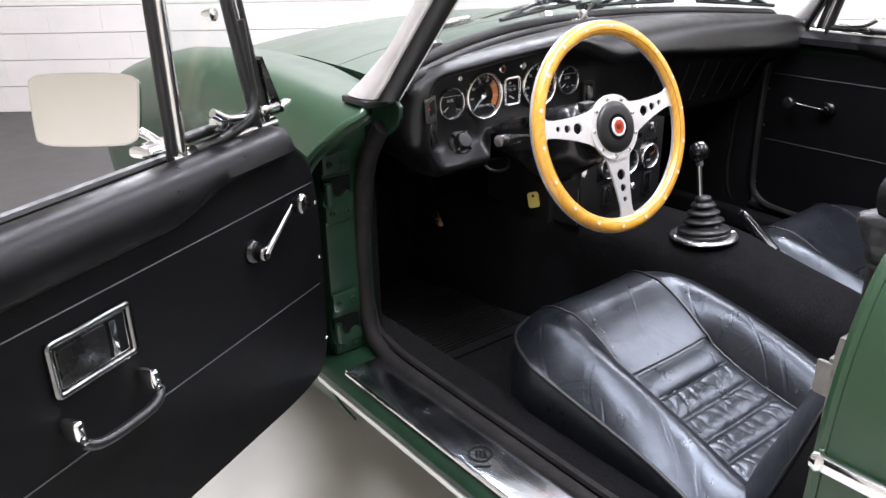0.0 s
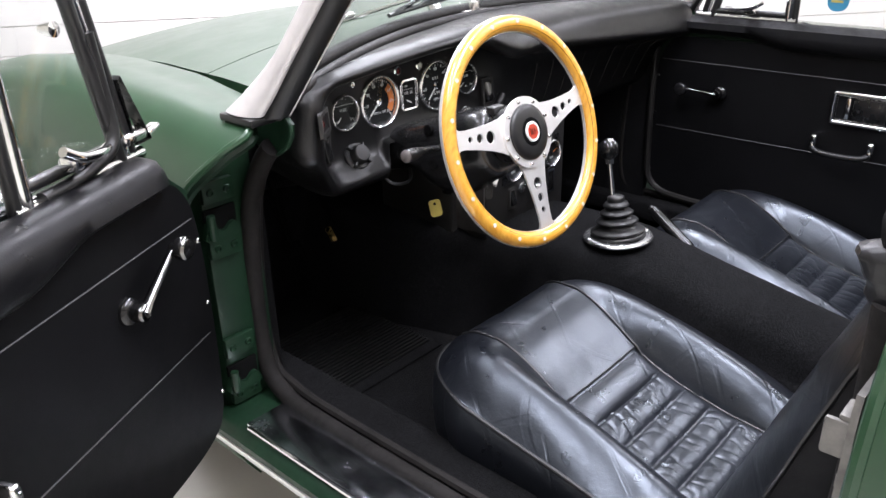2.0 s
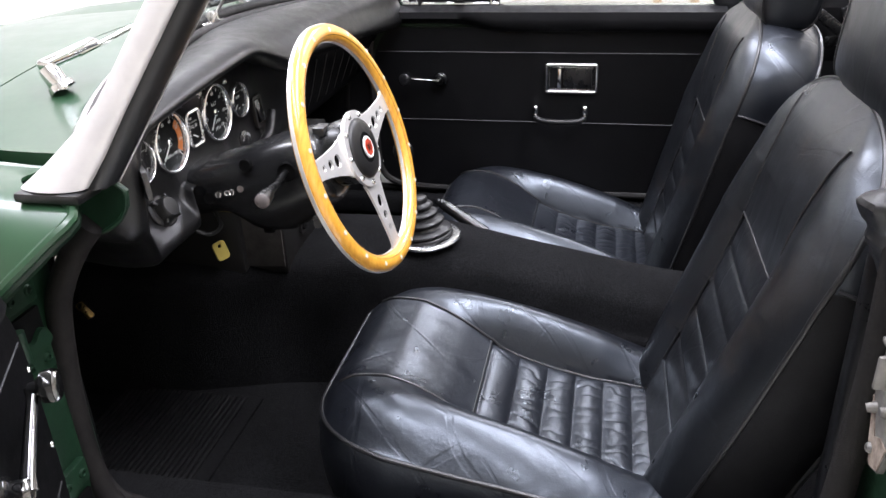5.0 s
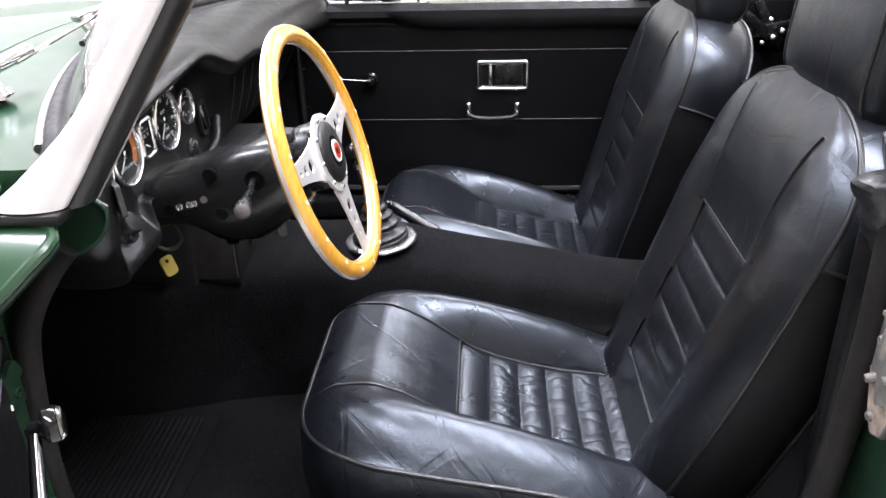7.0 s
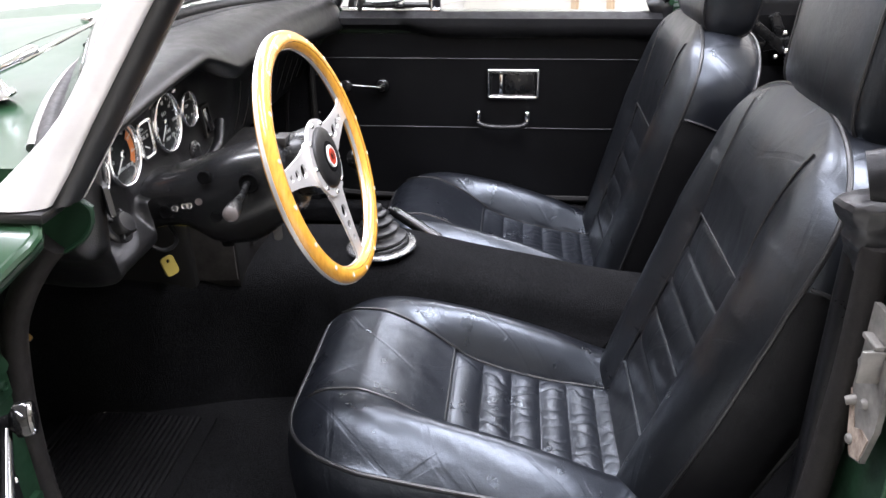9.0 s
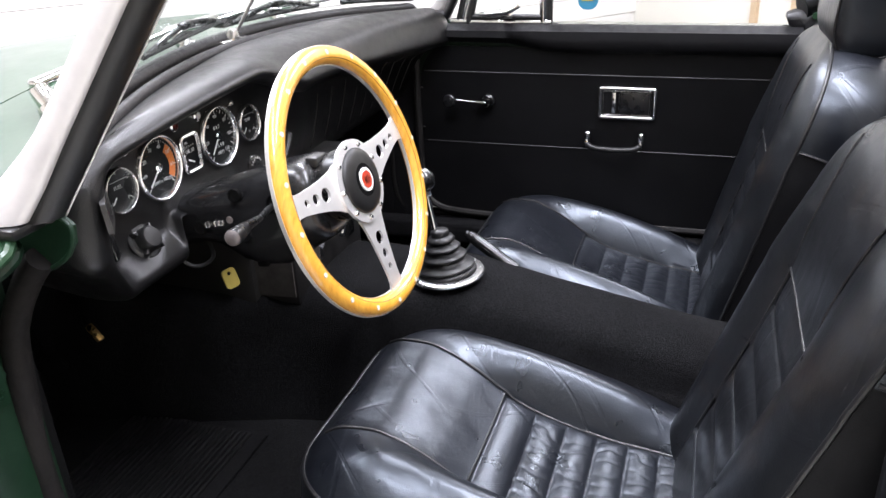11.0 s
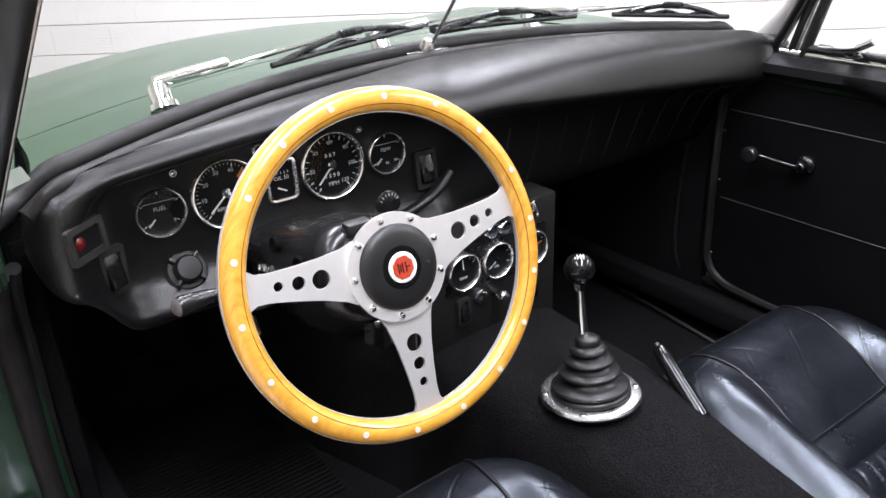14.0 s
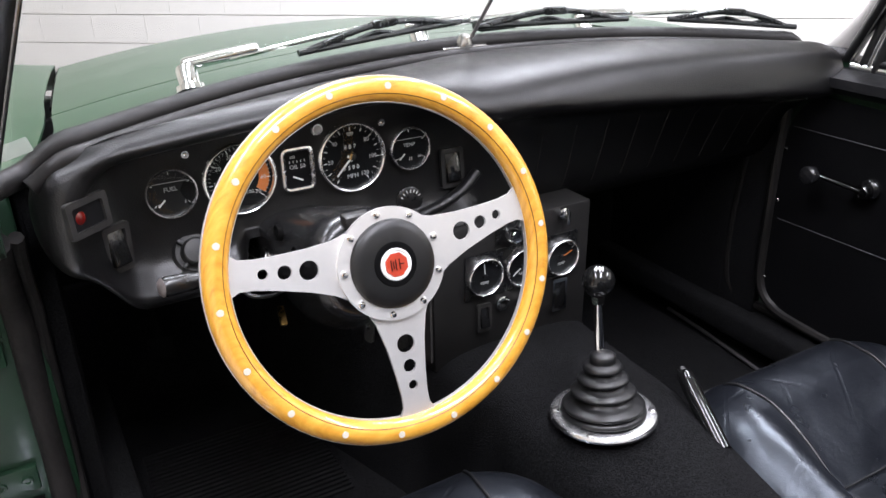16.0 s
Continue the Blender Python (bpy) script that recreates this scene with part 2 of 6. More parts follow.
BEAD = material("dull_trim_bead", (0.085, 0.085, 0.088), 0.5, 0.6, vary=0.2)
GREYPRINT = material("grey_print", (0.50, 0.50, 0.49), 0.5, vary=0.05)
DIAL = material("dial_black", (0.006, 0.006, 0.0065), 0.5, vary=0.1, spec=0.1)
YELLOW = material("yellow_tag", (0.48, 0.38, 0.08), 0.6, vary=0.1)
MIRROR = material("mirror_glass", (0.92, 0.92, 0.90), 0.015, 1.0, vary=0.01, rough_vary=0.01)
GLASS = glass_material("clear_glass", (0.96, 0.98, 0.97))
STICKER = material("paper_sticker", (0.11, 0.125, 0.10), 0.7, vary=0.1)
WALLPAINT = material("painted_block", (0.80, 0.765, 0.735), 0.55, vary=0.04, vary_scale=3, grain=0.4, grain_scale=120, grain_dist=0.002, big=0.3, big_scale=25, big_dist=0.002)
JOINT = material("block_joint", (0.75, 0.72, 0.69), 0.8, vary=0.08)
CREAM = material("cream_wall_paint", (0.74, 0.70, 0.63), 0.6, vary=0.04, vary_scale=2)
CEIL = material("ceiling_paint", (0.8, 0.8, 0.78), 0.8, vary=0.03)
FLOORM = material("worn_grey_floor_paint", (0.62, 0.605, 0.55), 0.20, vary=0.12, vary_scale=1.6, big=0.05, big_scale=5, rough_vary=0.08)
FLOORD = material("dark_grey_floor_paint", (0.088, 0.085, 0.081), 0.65, spec=0.2, vary=0.06, vary_scale=2.0, rough_vary=0.06)
TYRE = material("tyre_rubber", (0.02, 0.02, 0.02), 0.8, vary=0.2)
TAN = material("tan_post_paint", (0.55, 0.40, 0.26), 0.5, vary=0.1)
BLUE = material("blue_plastic", (0.04, 0.22, 0.36), 0.4, vary=0.1)

# ---- helpers for meshes ----


def part(name, bm, mat, parent=None, label="", smooth=True, angle=40):
    """Links a bmesh as one mesh object, as a part of its parent."""
    bmesh.ops.recalc_face_normals(bm, faces=bm.faces)
    me = bpy.data.meshes.new(name)
    bm.to_mesh(me)
    bm.free()
    me.materials.append(mat)
    if smooth:
        me.shade_smooth()
        me.set_sharp_from_angle(angle=radians(angle))
    ob = new(name, me)
    if parent:
        hang(ob, parent)
    if label:
        tagged(ob, label)
    return ob


def world_of(ob):
    m = ob.matrix_basis.copy()
    if ob.parent:
        m = world_of(ob.parent) @ ob.matrix_parent_inverse @ m
    return m


def hang(ob, parent):
    ob.parent = parent
    ob.matrix_parent_inverse = world_of(parent).inverted()


def thing(name, at, label, category, group=""):
    e = new(name)
    e.empty_display_size = 0.05
    e.matrix_basis = Matrix.Translation(at)
    return tagged(e, label, category, group)


def box(c, s, bevel=0.0, m=None, bm=None, seg=2):
    bm = bm or bmesh.new()
    r = bmesh.ops.create_cube(bm, size=1)
    vs = r["verts"]
    bmesh.ops.scale(bm, vec=s, verts=vs)
    if bevel:
        es = list({e for v in vs for e in v.link_edges})
        out = bmesh.ops.bevel(bm, geom=es, offset=bevel, segments=seg, profile=0.5, affect="EDGES")
        vs = list({v for f in out["faces"] for v in f.verts} | {v for v in vs if v.is_valid})
    bmesh.ops.translate(bm, vec=c, verts=vs)
    if m:
        bmesh.ops.transform(bm, matrix=m, verts=vs)
    return bm


def frame_to(p, z, up=(0, 0, 1)):
    """Matrix at p whose z axis points along z."""
    z = Vector(z).normalized()
    x = Vector(up).cross(z)
    if x.length < 1e-5:
        x = Vector((1, 0, 0))
    x.normalize()
    y = z.cross(x)
    return Matrix(((x.x, y.x, z.x, p[0]), (x.y, y.y, z.y, p[1]), (x.z, y.z, z.z, p[2]), (0, 0, 0, 1)))


def lathe(profile, n=32, m=None, bm=None):
    """profile: (radius, height) pairs round the local z axis."""
    bm = bm or bmesh.new()
    rings = []
    for r, h in profile:
        if r < 1e-6:
            rings.append([bm.verts.new((0, 0, h))])
        else:
            rings.append([bm.verts.new((r * math.cos(2 * math.pi * i / n), r * math.sin(2 * math.pi * i / n), h)) for i in range(n)])
    for a, b in zip(rings, rings[1:]):
        for i in range(n):
            j = (i + 1) % n
            q = [a[i % len(a)], a[j % len(a)], b[j % len(b)], b[i % len(b)]]
            q = [v for k, v in enumerate(q) if v not in q[:k]]
            if len(q) > 2:
                bm.faces.new(q)
    if m:
        bmesh.ops.transform(bm, matrix=m, verts=[v for r in rings for v in r])
    return bm


def spline(pts, n=8, closed=False):
    """Catmull-Rom through the points."""
    P = [Vector(p) for p in pts]
    out, k = [], len(P)
    for i in range(k if closed else k - 1):
        if closed:
            a, b, c, d = P[i - 1], P[i], P[(i + 1) % k], P[(i + 2) % k]
        else:
            a, b, c, d = P[max(i - 1, 0)], P[i], P[i + 1], P[min(i + 2, k - 1)]
        for j in range(n):
            t = j / n
            out.append(0.5 * (2 * b + (c - a) * t + (2 * a - 5 * b + 4 * c - d) * t * t + (3 * b - a - 3 * c + d) * t ** 3))
    if not closed:
        out.append(P[-1])
    return out


def tube(pts, r, n=10, closed=False, bm=None, squash=1.0, radii=None):
    bm = bm or bmesh.new()
    P = [Vector(p) for p in pts]
    k, rings = len(P), []
    up = Vector((0, 0, 1))
    for i, p in enumerate(P):
        a, b = (P[i - 1], P[(i + 1) % k]) if closed else (P[max(i - 1, 0)], P[min(i + 1, k - 1)])
        t = (b - a).normalized()
        x = last - t * last.dot(t) if rings else up.cross(t)
        if x.length < 0.05:
            x = Vector((1, 0, 0)).cross(t)
        x.normalize()
        y = t.cross(x)
        last = x
        rr = radii[i] if radii else r
        rings.append([bm.verts.new(p + x * rr * math.cos(2 * math.pi * j / n) + y * rr * squash * math.sin(2 * math.pi * j / n)) for j in range(n)])
    for i in range(k if closed else k - 1):
        a, b = rings[i], rings[(i + 1) % k]
        for j in range(n):
            bm.faces.new((a[j], a[(j + 1) % n], b[(j + 1) % n], b[j]))
    if not closed:
        bm.faces.new(rings[0][::-1]), bm.faces.new(rings[-1])
    return bm


def sheet(rows, close_u=False, bm=None, caps=False):
    """A surface through rows of points."""
    bm = bm or bmesh.new()
    V = [[bm.verts.new(p) for p in r] for r in rows]
    for a, b in zip(V, V[1:]):
        n = len(a)
        for i in range(n if close_u else n - 1):
            bm.faces.new((a[i], a[(i + 1) % n], b[(i + 1) % n], b[i]))
    if caps:
        bm.faces.new(V[0][::-1]), bm.faces.new(V[-1])
    return bm


def thicken(bm, t):
    bmesh.ops.recalc_face_normals(bm, faces=bm.faces)
    bmesh.ops.solidify(bm, geom=list(bm.faces), thickness=t)
    return bm


def plate(outer, holes, t, m=None):
    """A flat plate in the local xy plane, from z = 0 to t, with holes through it."""
    bm = bmesh.new()
    edges = []
    for loop in [outer] + list(holes):
        vs = [bm.verts.new((x, y, 0)) for x, y in loop]
        edges += [bm.edges.new((vs[i], vs[(i + 1) % len(vs)])) for i in range(len(vs))]
    bmesh.ops.triangle_fill(bm, edges=edges, use_beauty=True, use_dissolve=False)
    r = bmesh.ops.extrude_face_region(bm, geom=list(bm.faces))
    bmesh.ops.translate(bm, vec=(0, 0, t), verts=[v for v in r["geom"] if isinstance(v, bmesh.types.BMVert)])
    if m:
        bmesh.ops.transform(bm, matrix=m, verts=bm.verts)
    return bm


def circle(cx, cy, r, n=20):
    return [(cx + r * math.cos(2 * math.pi * i / n), cy + r * math.sin(2 * math.pi * i / n)) for i in range(n)]


def rounded(w, h, r, n=5, cx=0, cy=0):
    out = []
    for qx, qy, a0 in ((1, 1, 0), (-1, 1, 90), (-1, -1, 180), (1, -1, 270)):
        for i in range(n + 1):
            a = math.radians(a0 + 90 * i / n)
            out.append((cx + qx * (w / 2 - r) + r * math.cos(a), cy + qy * (h / 2 - r) + r * math.sin(a)))
    return out


def lettering(text, size, m, depth=0.0002):
    """Mesh of a word in the built-in font, centred, in the local xy plane of m."""
    cu = bpy.data.curves.new("word", "FONT")
    cu.body, cu.size, cu.align_x, cu.align_y, cu.extrude, cu.resolution_u = text, size, "CENTER", "CENTER", depth, 2
    ob = bpy.data.objects.new("word", cu)
    scene.collection.objects.link(ob)
    me = bpy.data.meshes.new_from_object(ob.evaluated_get(bpy.context.evaluated_depsgraph_get()))
    bm = bmesh.new()
    bm.from_mesh(me)
    bpy.data.objects.remove(ob), bpy.data.curves.remove(cu), bpy.data.meshes.remove(me)
    bmesh.ops.transform(bm, matrix=m, verts=bm.verts)
    return bm


def lerp(table, x):
    """Piecewise smooth interpolation in a table of (x, value)."""
    if x <= table[0][0]:
        return table[0][1]
    for (a, u), (b, v) in zip(table, table[1:]):
        if x <= b:
            t = (x - a) / (b - a)
            t = t * t * (3 - 2 * t)
            return u + (v - u) * t
    return table[-1][1]


def lin(table, x):
    return float(np.interp(x, [p[0] for p in table], [p[1] for p in table]))


def smooth(table, x):
    """Smooth curve through a table of (x, value)."""
    n = len(table)
    if x <= table[0][0]:
        return table[0][1]
    if x >= table[-1][0]:
        return table[-1][1]

    def slope(i):
        if i in (0, n - 1):
            j = min(i, n - 2)
            return (table[j + 1][1] - table[j][1]) / (table[j + 1][0] - table[j][0])
        a = (table[i][1] - table[i - 1][1]) / (table[i][0] - table[i - 1][0])
        b = (table[i + 1][1] - table[i][1]) / (table[i + 1][0] - table[i][0])
        return 0.0 if a * b <= 0 else 2 * a * b / (a + b) * 0.5 + 0.25 * (a + b)

    for i in range(n - 1):
        x0, x1 = table[i][0], table[i + 1][0]
        if x <= x1:
            h = x1 - x0
            t = (x - x0) / h
            return ((1 + 2 * t) * (1 - t) ** 2 * table[i][1] + t * (1 - t) ** 2 * h * slope(i)
                    + t * t * (3 - 2 * t) * table[i + 1][1] + t * t * (t - 1) * h * slope(i + 1))
    return table[-1][1]

# ---- the room ----
WALL_B, WALL_A0, WALL_A1, BACK_B, TOP = 3.70, -5.0, 4.4, -5.0, 3.4
ROT = Matrix.Rotation(ROOM, 4, "Z")


def room_slab(name, a0, a1, b0, b1, z0, z1, mat, label, category):
    bm = box(((a0 + a1) / 2, (b0 + b1) / 2, (z0 + z1) / 2), (a1 - a0, b1 - b0, z1 - z0))
    bmesh.ops.transform(bm, matrix=ROT, verts=bm.verts)
    return tagged(part(name, bm, mat, smooth=False), label, category, kind="structure")


floor = room_slab("floor", WALL_A0, WALL_A1, BACK_B, 1.35, GROUND - 0.15, GROUND, FLOORM, "light grey worn painted concrete showroom floor", "floor")
floor_dark = room_slab("floor_border", WALL_A0, WALL_A1, 1.35, WALL_B, GROUND - 0.15, GROUND, FLOORD, "dark grey painted concrete floor along the block wall", "floor")
ceiling = room_slab("ceiling", WALL_A0, WALL_A1, BACK_B, WALL_B, TOP, TOP + 0.1, CEIL, "plain white ceiling over the showroom", "ceiling")
wall_north = room_slab("wall_north", WALL_A0, WALL_A1, WALL_B + 0.012, WALL_B + 0.2, GROUND - 0.15, TOP, JOINT, "white painted concrete block wall", "wall")
wall_east = room_slab("wall_east", WALL_A1, WALL_A1 + 0.2, BACK_B, WALL_B + 0.2, GROUND - 0.15, TOP, CREAM, "cream painted wall", "wall")
wall_west = room_slab("wall_west", WALL_A0 - 0.2, WALL_A0, BACK_B, WALL_B + 0.2, GROUND - 0.15, TOP, CREAM, "cream painted plain wall", "wall")
wall_south = room_slab("wall_south", WALL_A0 - 0.2, WALL_A1 + 0.2, BACK_B - 0.2, BACK_B, GROUND - 0.15, TOP, CREAM, "cream painted plain back wall", "wall")

# ---- the car: body ----
car = thing("car", (0, 0, GROUND), "dark green two-seat open sports car with black interior, driver's door open", "car")

CROWN = ((0.2, 0.778), (0.3, 0.779), (0.42, 0.785), (0.6, 0.790), (0.85, 0.790), (1.05, 0.772), (1.3, 0.727), (1.45, 0.692), (1.6, 0.648), (1.75, 0.590))
LID = ((0.2, 0.779), (0.3, 0.780), (0.5, 0.788), (0.7, 0.784), (0.9, 0.771), (1.1, 0.747), (1.2, 0.732), (1.35, 0.703), (1.5, 0.664), (1.75, 0.578))
SHUT = ((0.2, 0.602), (0.30, 0.592), (0.44, 0.568), (0.55, 0.562), (0.8, 0.535), (1.1, 0.505), (1.75, 0.470))


def wing_section(y):
    zc = lin(CROWN, y)
    k = max(0.0, (y - 1.30) / 0.45)
    k = k * k
    side = [(-0.70, 0.10), (-0.752, 0.20), (-0.782, 0.36), (-0.790, 0.50), (-0.787, 0.60), (-0.777, 0.69), (-0.742, zc - 0.036), (-0.70, zc - 0.008), (-0.655, zc), (-0.61, zc - 0.003), (-0.603, zc - 0.003)]
    squeeze = (zc - 0.045 - 0.36) / (0.748 - 0.36)
    out = [(x + (-0.62 - x) * 0.40 * k, 0.36 + (z - 0.36) * squeeze if 0.36 < z < 0.695 and i < 6 else z) for i, (x, z) in enumerate(side[:-1])]
    return out + [(-lin(SHUT, y) - 0.0018, lin(LID, y) - 0.001)]


def wing(sign):
    rows = []
    for i in range(25):
        t = i / 24
        row = []
        y_top = 0.222 + (1.74 - 0.222) * t
        for x, z in wing_section(y_top):
            start = 0.318 - 0.105 * min(1, max(0, (z - 0.60) / 0.155)) ** 2
            start = max(start, lin(((-0.69, 0.0), (-0.672, 0.262), (-0.655, 0.310), (-0.60, 0.322)), x))
            row.append(Vector((x * -sign, start + (1.74 - start) * t, z)))
        rows.append([p for p in spline(row, 4)])
    bm = sheet(rows)
    w = part("front_wing", thicken(bm, 0.004), GREEN, car, "dark green front wing")
    edge = [p for p in rows[0] if p.z > 0.60 and abs(p.x) > 0.668]
    part("wing_flange", tube([p + Vector((0, 0.002, -0.002)) for p in edge], 0.0062, 8), GREEN, w)
    part("inner_flange", tube([p + Vector((sign * -0.012, 0.014, -0.014)) for p in edge], 0.010, 8), GREEN_SHADED, w)
    return w


wing(-1), wing(1)


def y_ws(x):
    return 0.405 - 0.42 * x * x


def z_ws(x):
    return 0.838 - 0.085 * x * x


def bonnet_z(x, y):
    e = lin(LID, y) - 0.001
    return e + lin(((0.3, 0.050), (0.9, 0.052), (1.2, 0.046), (1.75, 0.03)), y) * (1 - (x / lin(SHUT, y)) ** 2)


def bonnet_rear(x):
    return 0.560 - 0.028 * (x / 0.56) ** 2


rows = []
for t in np.linspace(0, 1, 40):
    row = []
    for u in np.linspace(-1, 1, 45):
        y = bonnet_rear(0.56 * u) + (1.74 - bonnet_rear(0.56 * u)) * t
        x = u * (lin(SHUT, y) - 0.0018)
        row.append((x, y, bonnet_z(x, y)))
    rows.append(row)
part("bonnet", thicken(sheet(rows), 0.004), GREEN, car, "dark green bonnet")
rows = []
for t in np.linspace(0, 1, 8):
    row = []
    for u in np.linspace(-1, 1, 45):
        y0, y1 = y_ws(0.58 * u) + 0.010, bonnet_rear(0.56 * u) - 0.0035
        y = y0 + (y1 - y0) * t
        x = u * (lin(SHUT, y) - 0.001)
        row.append((x, y, (z_ws(x) - 0.014) * (1 - t) ** 2 + bonnet_z(x, y) * (1 - (1 - t) ** 2)))
    rows.append(row)
part("scuttle_panel", thicken(sheet(rows), 0.004), GREEN, car, "dark green scuttle panel below the windscreen")
for i in (0, -1):
    part("scuttle_flange", sheet([[Vector(row[i]) - Vector((0, 0, z)) for row in rows] for z in (0.001, 0.02, 0.06)]), GREEN, car)
for sx in (-1, 1):
    part("shut_channel", tube([(sx * lin(SHUT, y), y, lin(LID, y) - 0.011) for y in np.linspace(0.62, 1.72, 40)], 0.0045, 6), GAP, car, "dark bonnet shut gap")
part("shut_channel", tube([(x, bonnet_rear(x) - 0.0025, bonnet_z(x, bonnet_rear(x)) - 0.011) for x in np.linspace(-0.55, 0.55, 30)], 0.0055, 6), GAP, car, "dark bonnet shut gap")
part("nose_panel", box((0, 1.73, 0.35), (1.15, 0.06, 0.42), 0.02), GREEN, car)
part("floor_pan", box((0, -0.35, 0.13), (1.36, 3.4, 0.05), 0.01), RUBBER, car, "dark underside floor pan")

# rear wings, deck
for sx in (-1, 1):
    rows = []
    for y in np.linspace(-0.628, -1.9, 16):
        zc = 0.80 - 0.03 * ((y + 0.62) / 1.3) ** 2
        sec = [(0.735, 0.14), (0.765, 0.24), (0.772, 0.42), (0.772, 0.56), (0.765, 0.66), (0.745, 0.735), (0.71, zc - 0.012), (0.665, zc + 0.002), (0.62, zc)]
        rows.append(spline([Vector((sx * x, y, z)) for x, z in sec], 4))
    wing_end = part("rear_wing", thicken(sheet(rows), 0.004), GREEN, car, "dark green rear wing")
    part("wing_edge", tube([p + Vector((-sx * 0.003, 0.0, -0.002)) for p in rows[0]], 0.007, 8), GREEN, wing_end)
    bm = bmesh.new()
    face = [p + Vector((-sx * 0.004, -0.004, -0.003)) for p in rows[0]] + [Vector((sx * 0.612, rows[0][0].y - 0.004, 0.79)), Vector((sx * 0.612, rows[0][0].y - 0.004, 0.14))]
    f = bm.faces.new([bm.verts.new(p) for p in face])
    r = bmesh.ops.extrude_face_region(bm, geom=[f])
    bmesh.ops.translate(bm, vec=(0, -0.02, 0), verts=[v for v in r["geom"] if isinstance(v, bmesh.types.BMVert)])
    bmesh.ops.recalc_face_normals(bm, faces=bm.faces)
    part("door_jamb", bm, GREEN_SHADED, car, "green painted rear door jamb", smooth=False)
    part("waist_strip", box((sx * 0.776, -1.27, 0.609), (0.012, 1.28, 0.017), 0.005), CHROME, car, "bright chrome side trim strip")
    part("strip_end", lathe(((0, -0.006), (0.008, -0.004), (0.0105, 0.0), (0.008, 0.006), (0, 0.008)), 14, frame_to((sx * 0.777, -0.632, 0.609), (0, 1, 0))), CHROME, car)
rows = [[(x, y, 0.80 - 0.03 * ((y + 0.62) / 1.3) ** 2 + 0.02 * (1 - (x / 0.62) ** 2)) for x in np.linspace(-0.62, 0.62, 15)] for y in np.linspace(-1.12, -1.9, 8)]
part("rear_deck", thicken(sheet(rows), 0.004), GREEN, car)
part("tail_panel", box((0, -1.9, 0.48), (1.5, 0.04, 0.62), 0.015), GREEN, car)

# sills and tread plates
for sx in (-1, 1):
    rows = []
    for y in np.linspace(0.33, -0.64, 12):
        rows.append([Vector((sx * x, y, z)) for x, z in ((0.60, 0.262), (0.66, 0.268), (0.750, 0.268), (0.764, 0.263), (0.773, 0.250), (0.770, 0.234), (0.748, 0.20), (0.70, 0.13))])
    part("sill", thicken(sheet(rows), 0.004), GREEN_SHADED, car, "green painted door sill")
    part("tread_plate", box((sx * 0.712, -0.15, 0.274), (0.084, 0.80, 0.006), 0.002), TREAD, car, "scratched bright metal tread plate")
    part("tread_bead", tube([(sx * 0.756, 0.24, 0.273), (sx * 0.756, -0.56, 0.273)], 0.0042, 8), CHROME, car, "bright tread plate edge")
    part("sill_finisher", box((sx * 0.768, -0.15, 0.226), (0.008, 0.96, 0.012), 0.003), ALU, car, "bright sill finisher strip")
    part("sill_carpet", box((sx * 0.607, 0.05, 0.2475), (0.090, 1.36, 0.053), 0.010, seg=3), CARPET, car, "black carpeted inner sill")

# the octagonal maker's badge on the tread plate, as plain shapes
octo = [(0.021 * math.cos(math.radians(22.5 + 45 * i)), 0.021 * math.sin(math.radians(22.5 + 45 * i))) for i in range(8)]
octi = [(x * 0.82, y * 0.82) for x, y in octo]
mb = pose(-0.722, -0.105, 0.2775, 0, 0, -35)
part("sill_badge", plate(octo, [octi], 0.0006, mb), DIAL, car, "small dark octagonal badge", smooth=False)
for dx, w in ((-0.006, 0.004), (0.0, 0.004), (0.007, 0.007)):
    part("badge_bar", box((dx, 0, 0.0004), (w, 0.017, 0.0006), m=mb), DIAL, car, smooth=False)
part("badge_bar", box((0.0, -0.031, 0.0004), (0.026, 0.004, 0.0006), m=mb), DIAL, car, smooth=False)

